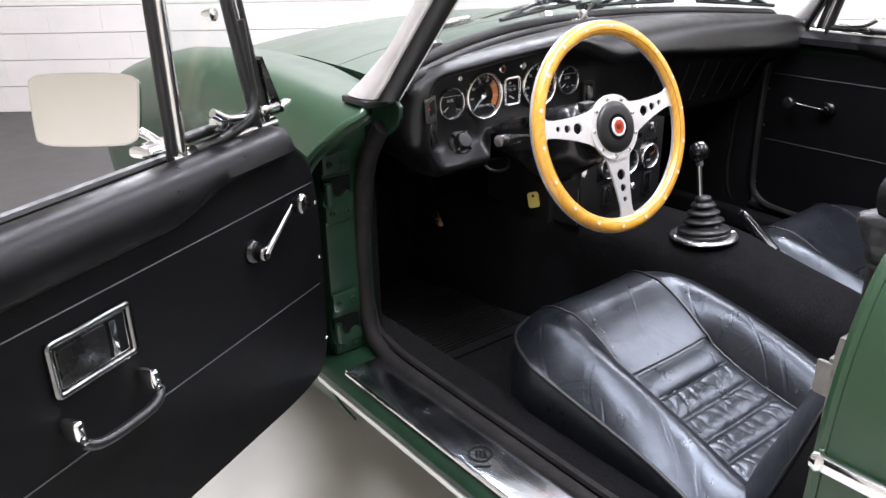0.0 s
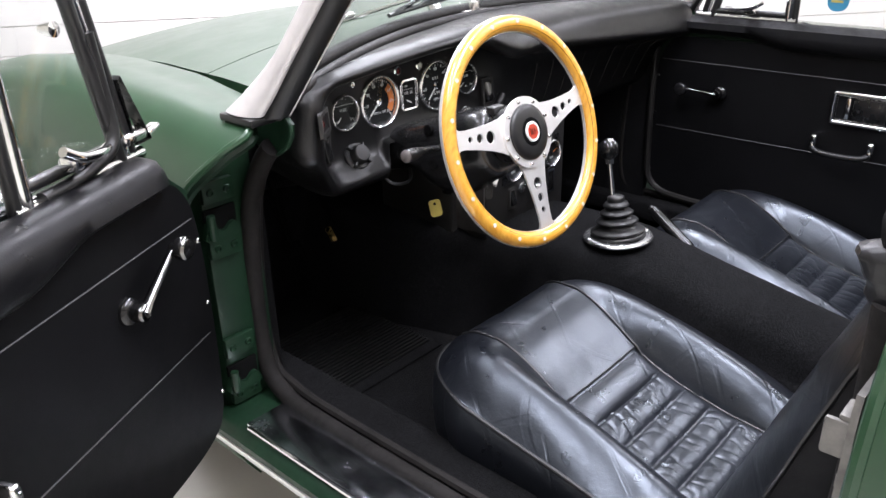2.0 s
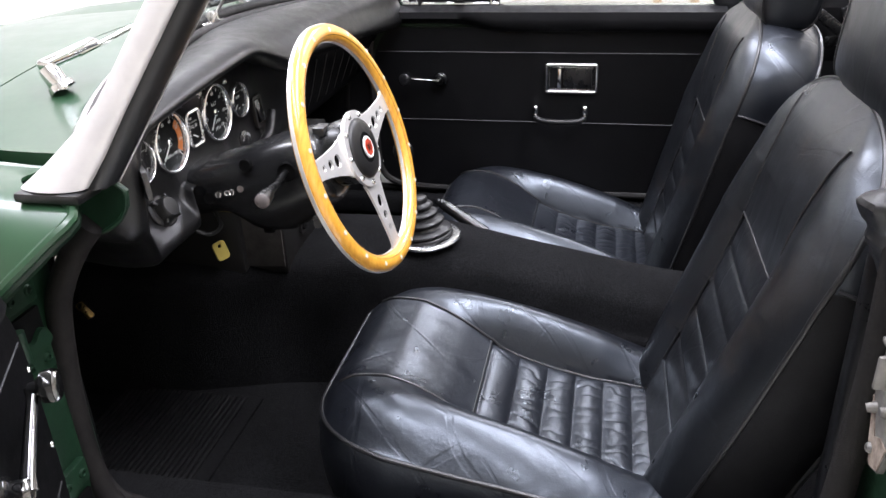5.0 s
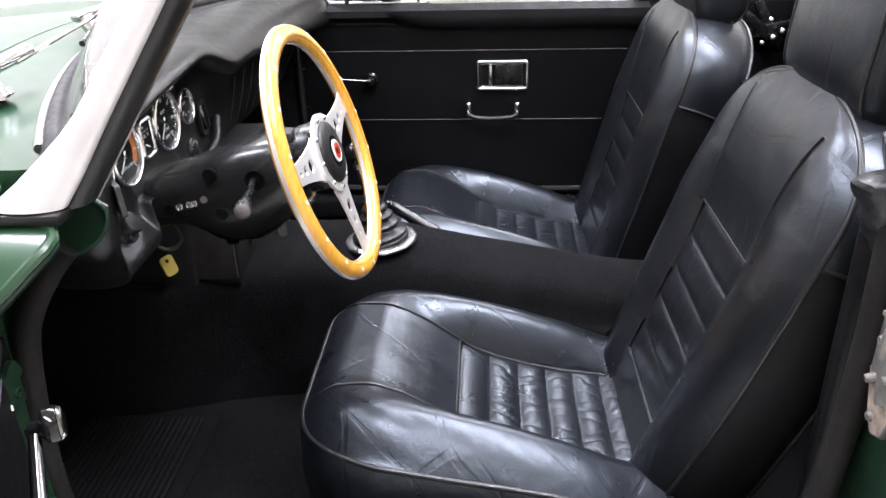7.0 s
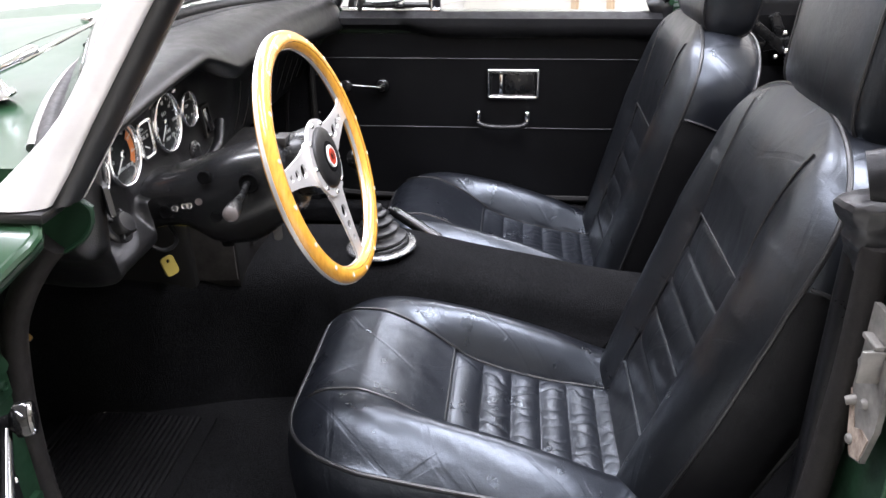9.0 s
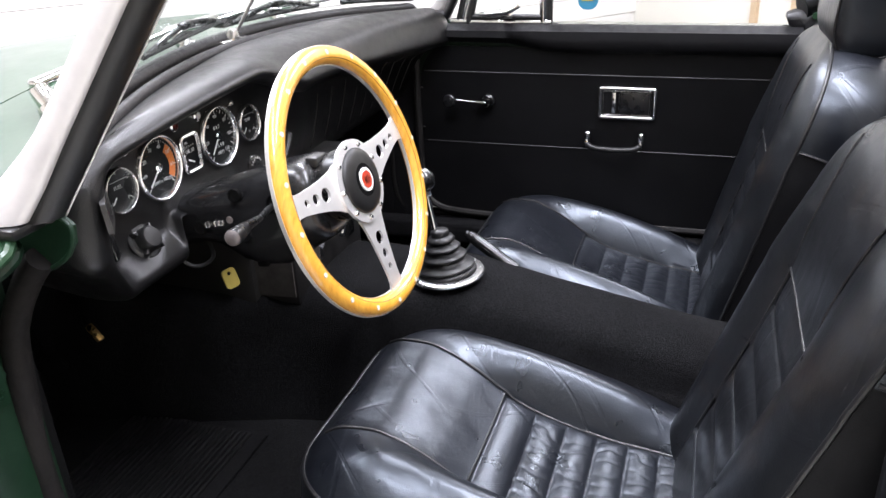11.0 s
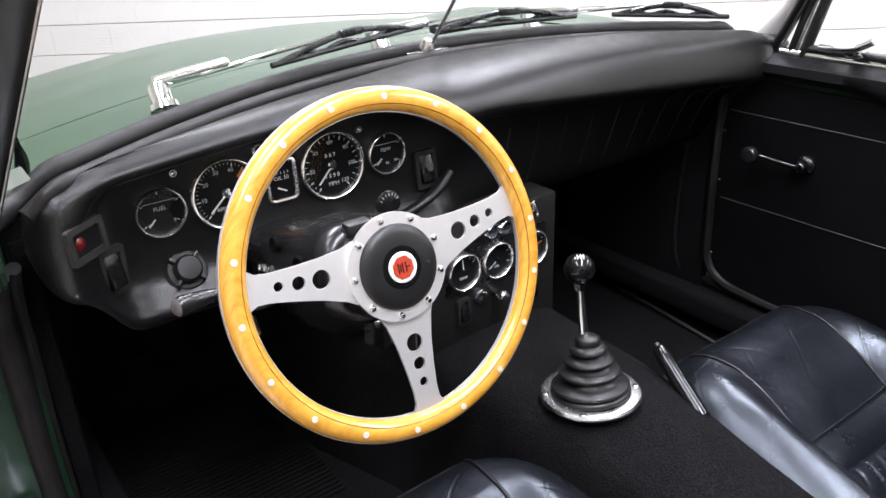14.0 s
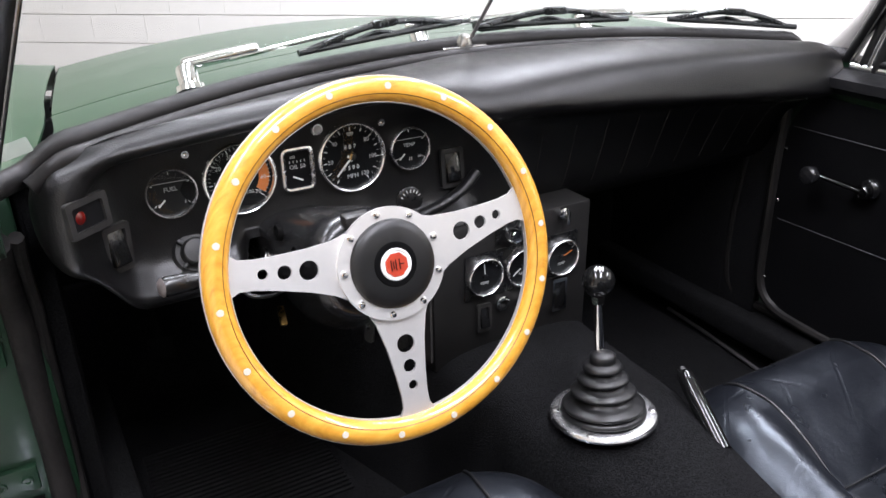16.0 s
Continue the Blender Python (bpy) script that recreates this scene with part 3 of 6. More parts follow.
# front door pillars with hinges
for sx in (-1, 1):
    part("door_pillar", box((sx * 0.683, 0.345, 0.50), (0.10, 0.05, 0.50), 0.008), GREEN_SHADED, car, "green painted door pillar")
    y0 = 0.345 if sx < 0 else 0.268
    part("pillar_inner", box((sx * 0.614, (y0 + 0.50) / 2, 0.46), (0.022, 0.50 - y0, 0.52), 0.004), CARPET, car, "black trimmed kick panel")
    for z in (0.6585, 0.565, 0.383, 0.291):
        leaf = part("hinge_leaf", box((sx * 0.706, 0.316, z), (0.056, 0.012, 0.036), 0.0025), GREEN_SHADED, car, "green painted hinge leaf")
        for dx in (-0.015, 0.015):
            part("bolt", lathe(((0, 0.0005), (0.003, 0.0005), (0.0035, 0.003), (0.006, 0.003), (0.0072, 0), (0.0072, -0.002)), 14, frame_to((sx * 0.706 + dx, 0.310, z), (0, -1, 0))), GREEN_SHADED, leaf)
    for z in (0.608, 0.326):
        part("hinge_gap", box((sx * 0.706, 0.318, z), (0.056, 0.006, 0.044), 0.0), GAP, car, "dark hinge opening")
        part("rust_patch", box((sx * 0.700, 0.3190, z + 0.008), (0.040, 0.005, 0.022), 0.002), DARKRUST, car, "rusty hinge metal")
        lobe = [(-0.030, -0.020), (0.026, -0.020), (0.027, -0.004), (0.020, 0.004), (0.010, 0.001), (0.002, -0.006), (-0.008, -0.004), (-0.014, 0.008), (-0.020, 0.015), (-0.027, 0.012), (-0.031, 0.000)]
        lobe = [(v.x, v.y) for v in spline([Vector((x, y, 0)) for x, y in lobe], 3, True)]
        part("hinge_lobe", plate([(-sx * x, y) for x, y in lobe], [], 0.010, pose(sx * 0.706, 0.318, z - 0.008, 90, 0, 0)), GREEN_SHADED, car, "green painted hinge arm", angle=30)
        part("hinge_barrel", tube([(sx * 0.731, 0.302, z - 0.022), (sx * 0.731, 0.302, z + 0.018)], 0.0065, 12), GREEN_SHADED, car, "green painted hinge barrel")

# door seals, a rubber line round each opening
for sx in (-1, 1):
    path = [(0.602, 0.262, 0.765), (0.612, 0.300, 0.70), (0.618, 0.325, 0.60), (0.620, 0.338, 0.48), (0.620, 0.338, 0.36), (0.622, 0.318, 0.302), (0.626, 0.27, 0.278), (0.630, 0.18, 0.272), (0.632, -0.1, 0.272), (0.632, -0.45, 0.272), (0.632, -0.56, 0.30), (0.632, -0.60, 0.40), (0.632, -0.612, 0.60), (0.632, -0.61, 0.76)]
    dx = 0.036 if sx < 0 else 0.0
    if sx < 0:
        path[:2] = [(0.619, 0.246, 0.731), (0.620, 0.272, 0.702), (0.620, 0.303, 0.655)]
    part("door_seal", tube(spline([(sx * (x + dx), y - 0.4 * dx * (y > 0.2), z) for x, y, z in path], 6), 0.0155 if sx < 0 else 0.012, 12), FURSEAL, car, "worn dark grey cloth-faced door seal")
    part("seal_lip", tube(spline([(sx * (x - 0.012 + 0.75 * dx), y - 0.3 * dx * (y > 0.2) + (0.006 if y > 0.2 else 0), z + (0.012 if z < 0.3 else 0)) for x, y, z in path], 6), 0.008, 8), FURSEAL, car)

rs = [(0.606, 0.262, 0.74), (0.604, 0.266, 0.60), (0.604, 0.264, 0.42), (0.604, 0.258, 0.345), (0.605, 0.225, 0.308), (0.606, 0.16, 0.296), (0.607, 0.0, 0.292), (0.607, -0.5, 0.292)]
part("door_seal", tube(spline(rs, 6), 0.009, 8), SEAL, car, "black rubber door seal")

# green gussets between the post feet and the seals
for sx in (-1, 1):
    side = [Vector((-sx * y, z, 0)) for y, z in ((0.196, 0.784), (0.181, 0.772), (0.184, 0.752), (0.198, 0.733), (0.220, 0.719), (0.250, 0.716), (0.280, 0.728), (0.284, 0.752), (0.250, 0.774))]
    part("pillar_gusset", plate([(v.x, v.y) for v in side], [], 0.004, pose(sx * 0.650, 0, 0, 90, 0, -90 * sx)), GREEN_SHADED, car, "dark green gusset under the screen post", smooth=False)
    part("gusset_lip", tube(spline([(sx * 0.653, y, z) for y, z in ((0.196, 0.783), (0.182, 0.771), (0.185, 0.752), (0.199, 0.734), (0.221, 0.720))], 4), 0.0028, 8), GREEN_SHADED, car)

# rear door jamb, striker, black trim
for sx in (-1, 1):
    part("jamb_trim", box((sx * 0.632, -0.622, 0.50), (0.036, 0.05, 0.50), 0.014, seg=3), PADVINYL, car, "black vinyl jamb trim")
    shape = [(-0.028, 0.080), (0.026, 0.084), (0.030, 0.070), (0.032, -0.030), (0.020, -0.078), (0.000, -0.086), (-0.014, -0.070), (-0.030, -0.020), (-0.034, 0.004), (-0.028, 0.020)]
    striker = part("striker_plate", plate([(sx * x, y) for x, y in shape], [], 0.006, pose(sx * 0.712, -0.612, 0.628, 90, 0, 0)), ZINC, car, "dull zinc door striker plate, rusty below", smooth=False)
    part("rust_stain", plate([(sx * x, y) for x, y in ((0.026, -0.045), (0.019, -0.076), (0.000, -0.084), (-0.013, -0.068), (-0.029, -0.020), (-0.018, -0.030), (-0.004, -0.052), (0.010, -0.044))], [], 0.0012, pose(sx * 0.712, -0.6108, 0.628, 90, 0, 0)), RUST, striker, "rusty lower edge")
    part("striker_hook", box((sx * 0.712, -0.606, 0.680), (0.030, 0.010, 0.006), 0.002), ZINC, striker)
    part("striker_hook", box((sx * 0.726, -0.602, 0.660), (0.006, 0.022, 0.036), 0.003), ZINC, striker)
    part("striker_pin", tube([(sx * 0.694, -0.616, 0.601), (sx * 0.692, -0.604, 0.597)], 0.0055, 12, radii=[0.0065, 0.0045]), ZINC, striker)
    for x, z in ((0.694, 0.645), (0.716, 0.610), (0.706, 0.560)):
        part("bolt", lathe(((0, 0.003), (0.004, 0.003), (0.006, 0), (0.006, -0.004)), 10, frame_to((sx * x, -0.610, z), (0, 1, 0))), ZINC, striker)
    path = [(sx * 0.64, -0.60, 0.815), (sx * 0.652, -0.66, 0.828), (sx * 0.63, -0.85, 0.835), (sx * 0.58, -1.05, 0.84), (sx * 0.3, -1.12, 0.845), (0, -1.13, 0.848)]
    part("cockpit_roll", tube(spline(path, 6), 0.03, 12), PADVINYL, car, "black vinyl cockpit edge roll")

# cockpit rear: shelf, bulkhead
part("rear_shelf", box((0, -0.98, 0.40), (1.24, 0.36, 0.03), 0.01), CARPET, car, "black carpeted rear shelf")
part("rear_bulkhead", box((0, -1.15, 0.48), (1.3, 0.03, 0.68), 0.005), CARPET, car)
part("seat_bulkhead", box((0, -0.80, 0.27), (1.24, 0.03, 0.27), 0.005), CARPET, car)
for sx in (-1, 1):
    part("rear_side_panel", box((sx * 0.61, -0.90, 0.55), (0.04, 0.5, 0.52), 0.01), PADVINYL, car)

# wheels under the wings
for sx in (-1, 1):
    for y in (1.05, -1.26):
        m = frame_to((sx * 0.62, y, GROUND + 0.29), (sx, 0, 0))
        wh = part("wheel", lathe(((0.175, -0.07), (0.25, -0.078), (0.283, -0.06), (0.29, -0.03), (0.29, 0.03), (0.283, 0.06), (0.25, 0.078), (0.175, 0.07)), 32, m), TYRE, car, "black tyre")
        part("rim", lathe(((0, 0.03), (0.06, 0.04), (0.15, 0.02), (0.18, 0.065), (0.19, 0.07), (0.18, -0.06)), 24, m), CHROME, wh)

# ---- windscreen ----
POST_A, POST_B = Vector((0.678, 0.213, 0.782)), Vector((0.566, -0.019, 1.165))      # where the post meets its seal


def ws_point(x, t):
    """A point of the screen: x across, t from its foot to its top."""
    k = 0.232 * t
    return Vector((x * (1 - 0.13 * t), y_ws(x) - k, z_ws(x) + 0.383 * t))


screen = part("windscreen_glass", thicken(sheet([[ws_point(x, t) for x in np.linspace(-0.625, 0.625, 33)] for t in np.linspace(0.015, 0.99, 10)]), 0.004), GLASS, car, "clear windscreen glass")
screen.visible_shadow = False
foot = [ws_point(x, 0.0) for x in np.linspace(-0.575, 0.575, 36)]
for sx in (-1, 1):                                      # its ends bend back into the posts
    end = [Vector((sx * x, y, z)) for x, y, z in ((0.610, 0.262, 0.788), (0.640, 0.232, 0.785), (0.660, 0.206, 0.782))]
    foot = end[::-1] + foot if sx < 0 else foot + end
foot = spline(foot, 3)
part("screen_seal", tube([p + Vector((0, -0.004, 0.006)) for p in foot], 0.013, 10), SEAL, car, "black rubber windscreen seal")
part("screen_seal", tube([p + Vector((0, -0.030, -0.004)) for p in foot[6:-6]], 0.010, 10), SEAL, car)
part("bottom_rail", tube([p + Vector((0, 0.016, 0.000)) for p in foot[9:-9]], 0.007, 10), STEEL, car, "satin alloy windscreen bottom rail")
head = [ws_point(x, 1.0) for x in np.linspace(-0.63, 0.63, 30)]
part("header_rail", tube(head, 0.02, 12), CAST, car, "satin alloy windscreen header rail")
for sx in (-1, 1):
    rows, rows2, strip = [], [], []
    d = (POST_B - POST_A).normalized()
    across = Vector((0, d.z, -d.y)).normalized()             # across the post, forward and up
    inward = Vector((-0.857, -0.514, 0))
    for i in range(19):
        t = i / 18
        flare = max(0, 1 - t / 0.26) ** 2
        b = POST_A.lerp(POST_B, t)
        c = b + Vector((0.006, 0.012 + 0.018 * flare, 0.005 * flare))
        p = across.lerp(Vector((0, 1, 0)), min(1, 1.25 * flare)).normalized()
        wide = 0.0150 + 0.025 * flare
        q = Vector((1, 0, 0))
        rows.append([Vector((v.x * sx, v.y, v.z)) for v in (c + p * wide * math.cos(2 * math.pi * a / 18) + q * (0.011 + 0.008 * flare) * math.sin(2 * math.pi * a / 18) for a in range(18))])
        c2 = b + inward * 0.018
        lean = Vector((0.514, -0.857, 0))
        rows2.append([Vector((sx * v.x, v.y, v.z)) for v in (c2 + inward * 0.021 * math.cos(2 * math.pi * a / 18) + lean * 0.012 * math.sin(2 * math.pi * a / 18) for a in range(18))])
        e = b + inward * 0.0385 + lean * 0.004
        strip.append(Vector((sx * e.x, e.y, e.z)))
    part("screen_post", sheet(rows, True, caps=True), CAST, car, "satin alloy windscreen post")
    part("post_seal", sheet(rows2, True, caps=True), RUBBER, car, "black rubber post seal")
    part("seal_strip", tube(strip, 0.0016, 6), STEEL, car, "thin bright edge of the post seal")
    part("post_foot", box((sx * 0.682, 0.243, 0.7795), (0.044, 0.080, 0.012), 0.004), RUBBER, car, "black rubber pad under the post")

# ---- dashboard ----
# each control row: y and z of the section at one x, from the screen down and under
DRV = ((0.388, 0.822), (0.342, 0.838), (0.288, 0.848), (0.244, 0.846), (0.224, 0.834), (0.232, 0.822), (0.266, 0.817), (0.285, 0.800), (0.284, 0.715), (0.276, 0.662), (0.258, 0.640), (0.243, 0.622), (0.262, 0.604), (0.33, 0.60), (0.46, 0.62))
PAS = ((0.388, 0.830), (0.345, 0.842), (0.285, 0.840), (0.235, 0.822), (0.211, 0.796), (0.212, 0.780), (0.230, 0.769), (0.254, 0.758), (0.266, 0.70), (0.280, 0.65), (0.298, 0.61), (0.325, 0.588), (0.36, 0.58), (0.42, 0.58), (0.48, 0.60))
BOW = (0.42, 0.34, 0.20, 0.12, 0.10, 0.10, 0.09, 0.06, 0.04, 0.0, 0.0, 0.0, 0.0, 0.0, 0.0)


KNEE = ((0.276, 0.784), (0.268, 0.797), (0.258, 0.805), (0.240, 0.806), (0.220, 0.797), (0.209, 0.780), (0.206, 0.762), (0.206, 0.744), (0.207, 0.725), (0.209, 0.708), (0.213, 0.692), (0.222, 0.680), (0.236, 0.673), (0.28, 0.674), (0.36, 0.69))


def dash_section(x):
    roll, face = lerp(((-0.195, 0.0), (-0.050, 1.0)), x), lerp(((-0.085, 0.0), (0.030, 1.0)), x)
    arch = lerp(((-0.402, 0.0), (-0.385, 1.0)), x) * (1 - lerp(((-0.235, 0.0), (-0.205, 1.0)), x))
    out = []
    for i, ((y0, z0), (y1, z1)) in enumerate(zip(DRV, PAS)):
        k = face if i > 6 else roll if i > 2 else lerp(((-0.20, 0.0), (0.0, 1.0)), x)
        z0 += arch * (0.0, 0.018, 0.032, 0.046, 0.060, 0.060, 0.05)[max(0, i - 8)]      # cut out over the column
        y0 += arch * 0.014 * (9 < i < 13)
        y, z = y0 + (y1 - y0) * k, z0 + (z1 - z0) * k
        y -= (BOW[i] if x > 0 or i < 3 else 0.3 * BOW[i]) * x * x
        if x < -0.497:                                  # the left end sweeps back to the driver
            e = min(1, (-0.497 - x) / 0.113)
            if i >= 6:
                y -= (0.060 if i > 7 else 0.05) * e ** 1.4
            if 9 < i < 13:
                y += 0.030 * e * e
            z += (0.062 * (i > 9) + 0.04 * (i == 9) + 0.015 * (i == 8)) * e * e
        z -= 0.075 * x * x * (i < 4) + 0.075 * x * (3 < i < 8) if x > 0 else 0.088 * x * x * (i < 7)
        out.append(Vector((x, y, z)))
    if x < -0.497:                                      # it ends in a fat upright knee
        e = max(0, min(1, (-0.522 - x) / 0.066))
        e = e * e * (3 - 2 * e)
        out = [p.lerp(Vector((x, y, z)), e) for p, (y, z) in zip(out, KNEE)]
    if x < -0.578:
        e = min(1.0, (-0.578 - x) / 0.038)
        e = 1 - math.sqrt(max(0.0, 1 - e * e))
        out = [p.lerp(Vector((x, 0.262, 0.742)), 0.97 * e) for p in out]
    e = max(0.0, (x - 0.585) / 0.045)
    if e:
        c = sum(out[:7], Vector()) / 7
        out = [p.lerp(Vector((x, c.y, c.z)), 0.38 * e ** 2) if i < 8 else p for i, p in enumerate(out)]
    return spline(out, 4)


xs = sorted(set(np.linspace(-0.576, 0.625, 110)) | {-0.616, -0.6155, -0.6145, -0.613, -0.610, -0.606, -0.600, -0.594, -0.588, -0.582, -0.402, -0.397, -0.392, -0.386} | set(np.linspace(-0.20, -0.045, 20)))


def dash_point(x, z):
    """Where the dash face stands at x and z, below the roll."""
    s = dash_section(x)[26:48]
    p = min(s, key=lambda v: abs(v.z - z))
    q = min((v for v in s if v is not p), key=lambda v: abs(v.z - z))
    t = 0 if abs(q.z - p.z) < 1e-6 else (z - p.z) / (q.z - p.z)
    return p.lerp(q, t)


def on_dash(x, z, proud=0.0005):
    """Matrix on the dash face: local x to the right, y up, z out of it."""
    p = dash_point(x, z)
    tx = (dash_point(x + 0.01, z) - dash_point(x - 0.01, z)).normalized()
    tz = (dash_point(x, z + 0.012) - dash_point(x, z - 0.012)).normalized()
    n = tx.cross(tz).normalized()
    ty = n.cross(tx)
    p = p + n * proud
    return Matrix(((tx.x, ty.x, n.x, p.x), (tx.y, ty.y, n.y, p.y), (tx.z, ty.z, n.z, p.z), (0, 0, 0, 1)))


part("dashboard", sheet([dash_section(x) for x in xs], caps=True), VINYL, car, "black padded vinyl dashboard with a thick rounded roll", angle=60)
part("firewall", box((0, 0.80, 0.42), (1.3, 0.03, 0.60), 0.005), CARPET, car, "black carpeted bulkhead")
for sx in (-1, 1):
    part("footwell_side", box((sx * 0.615, 0.58, 0.47), (0.03, 0.46, 0.60), 0.008), CARPET, car)

# ---- floor, tunnel, console ----
part("cabin_floor", box((0, 0.0, 0.165), (1.24, 1.62, 0.03), 0.005), CARPET, car, "black carpeted cabin floor")
for sx in (-1, 1):
    part("toe_board", box((sx * 0.37, 0.70, 0.29), (0.46, 0.02, 0.34), 0.004, pose(0, 0, 0)), CARPET, car)


def tunnel_section(y):
    w = lin(((-0.8, 0.105), (-0.45, 0.104), (-0.2, 0.110), (0.1, 0.135), (0.25, 0.16), (0.5, 0.24), (0.8, 0.28)), y)
    h = lin(((-0.8, 0.335), (-0.48, 0.362), (-0.385, 0.376), (-0.27, 0.397), (-0.13, 0.420), (-0.05, 0.435), (0.03, 0.438), (0.1, 0.434), (0.25, 0.420), (0.8, 0.42)), y)
    pts = [(-w - 0.03, 0.17), (-w - 0.012, 0.28), (-w, h - 0.07), (-w + 0.018, h - 0.022), (-w + 0.06, h - 0.002), (0, h + 0.004), (w - 0.06, h - 0.002), (w - 0.018, h - 0.022), (w, h - 0.07), (w + 0.012, 0.28), (w + 0.03, 0.17)]
    return spline([Vector((x, y, z)) for x, z in pts], 4)


part("tunnel", sheet([tunnel_section(y) for y in np.linspace(-0.8, 0.79, 40)], caps=True), CARPET, car, "black carpeted transmission tunnel", angle=80)
for i in range(9):
    x = 0.06 + 0.060 * i
    part("panel_stitch", tube([dash_point(x, z) + Vector((0, -0.0004, 0)) for z in np.linspace(0.735, 0.63, 8)], 0.0012, 6), SEAL, car, "stitched seam in the dash panel")
console = part("console", box((-0.004, 0.275, 0.512), (0.278, 0.085, 0.222), 0.004, seg=2), PANEL, car, "black crackle-finish centre console panel")

# ---- instruments ----


def on_panel(x, z, y=0.2835, tilt=2.0):
    """Matrix on the dash face: local x to the right, y up, z to the driver."""
    return pose(x, y, z, 90 - tilt, 0, 0)


def gauge(x, z, r, name, m=None, sweep=(225, -45), needle=210, major=9, minor=4, words=(), numbers=(), band=None, label="", small=False):
    m = m or on_panel(x, z)
    g = part(name, lathe(((r, -0.004), (r * 1.01, 0.0), (r * 1.01, 0.0035), (r * 0.995, 0.0062), (r * 0.97, 0.0082), (r * 0.94, 0.0088), (r * 0.915, 0.0080), (r * 0.89, 0.0058), (r * 0.868, 0.001)), 56, m), BEZEL, car, label)
    part("dial", lathe(((0, 0.0012), (r * 0.87, 0.0012), (r * 0.87, -0.003)), 40, m), DIAL, g)
    k = major * minor
    for i in range(k + 1):
        a = math.radians(sweep[0] + (sweep[1] - sweep[0]) * i / k)
        big = i % minor == 0
        ln, w = (0.10, 0.022) if big else (0.055, 0.012)
        mk = m @ pose(0, 0, 0, 0, 0, math.degrees(a)) @ Matrix.Translation((r * (0.83 - ln / 2), 0, 0.0016))
        part("mark", box((0, 0, 0), (r * ln, r * w, 0.0005), m=mk), WHITE if big else GREYPRINT, g, smooth=False)
    for i, n in numbers:
        a = math.radians(sweep[0] + (sweep[1] - sweep[0]) * i / k)
        part("numeral", lettering(n, r * 0.165, m @ Matrix.Translation((r * 0.635 * math.cos(a), r * 0.635 * math.sin(a), 0.0016))), GREYPRINT, g, smooth=False)
    for word, dx, dy, s in words:
        part("word", lettering(word, r * s, m @ Matrix.Translation((r * dx, r * dy, 0.0016))), GREYPRINT, g, smooth=False)
    if band:
        a0, a1 = band
        A = np.radians(np.linspace(a0, a1, 14))
        out = [(r * 0.80 * math.cos(a), r * 0.80 * math.sin(a)) for a in A] + [(r * 0.52 * math.cos(a), r * 0.52 * math.sin(a)) for a in A[::-1]]
        part("warning_band", plate(out, [], 0.0003, m @ Matrix.Translation((0, 0, 0.00135))), AMBER, g, "orange warning band", smooth=False)
    mn = m @ pose(0, 0, 0.003, 0, 0, needle)
    if name in ("fuel_gauge", "temperature_gauge"):
        part("needle", box((r * 0.52, 0, 0), (r * 0.36, r * 0.05, 0.0006), m=mn), WHITE, g, smooth=False)
        part("scale_line", box((0, r * 0.42, 0.0016), (r * 1.30, r * 0.02, 0.0004), m=m), GREYPRINT, g, smooth=False)
    else:
        part("needle", box((r * 0.30, 0, 0), (r * 0.76, r * 0.045, 0.0006), m=mn), AMBER if needle == 20 else WHITE, g, smooth=False)
        part("needle_hub", lathe(((0, 0.0052), (r * 0.10, 0.005), (r * 0.14, 0.003), (r * 0.14, 0.001)), 18, m), CHROME if not small else DIAL, g)
    gl = part("glass", lathe(((0, 0.0066), (r * 0.6, 0.0064), (r * 0.89, 0.0058)), 32, m), GLASS, g)
    gl.visible_shadow = False
    return g


gauge(-0.466, 0.735, 0.0308, "fuel_gauge", sweep=(215, -35), needle=222, major=4, minor=1, words=(("FUEL", 0, 0.14, 0.24), ("E", -0.5, -0.45, 0.2), ("F", 0.5, -0.45, 0.2)), label="round chrome-rimmed fuel gauge", small=True)
gauge(-0.383, 0.738, 0.0462, "tachometer", sweep=(225, -45), needle=222, major=7, minor=5, words=(("RPM x 100", 0, -0.42, 0.15),), numbers=((0, "0"), (5, "10"), (10, "20"), (15, "30"), (20, "40"), (25, "50"), (30, "60"), (35, "70")), band=(48, -38), label="round chrome-rimmed rev counter with an orange band")
gauge(-0.234, 0.740, 0.0475, "speedometer", sweep=(235, -55), needle=226, major=12, minor=2, words=(("MPH", 0, -0.55, 0.17), ("MPH", 0, 0.66, 0.1)), numbers=((4, "20"), (8, "40"), (12, "60"), (16, "80"), (20, "100"), (24, "120")), label="round chrome-rimmed speedometer with two mileage counters")
gauge(-0.149, 0.738, 0.0303, "temperature_gauge", sweep=(215, -35), needle=222, major=4, minor=1, words=(("TEMP", 0, 0.14, 0.24), ("C", -0.5, -0.45, 0.2), ("N", 0.05, -0.5, 0.2), ("H", 0.5, -0.45, 0.2)), label="round chrome-rimmed water temperature gauge", small=True)
speedo = bpy.data.objects["speedometer"]
ms = on_panel(-0.234, 0.740)
for dy, txt in ((0.0135, "887"), (-0.0145, "1590")):
    part("counter_window", box((0, dy, 0.0017), (0.026, 0.0085, 0.0006), m=ms), DIAL, speedo, smooth=False)
    for i in range(len(txt)):
        part("counter_digit", lettering(txt[i], 0.0078, ms @ Matrix.Translation(((i - (len(txt) - 1) / 2) * 0.0062 - 0.0015, dy, 0.0021))), WHITE, speedo, smooth=False)

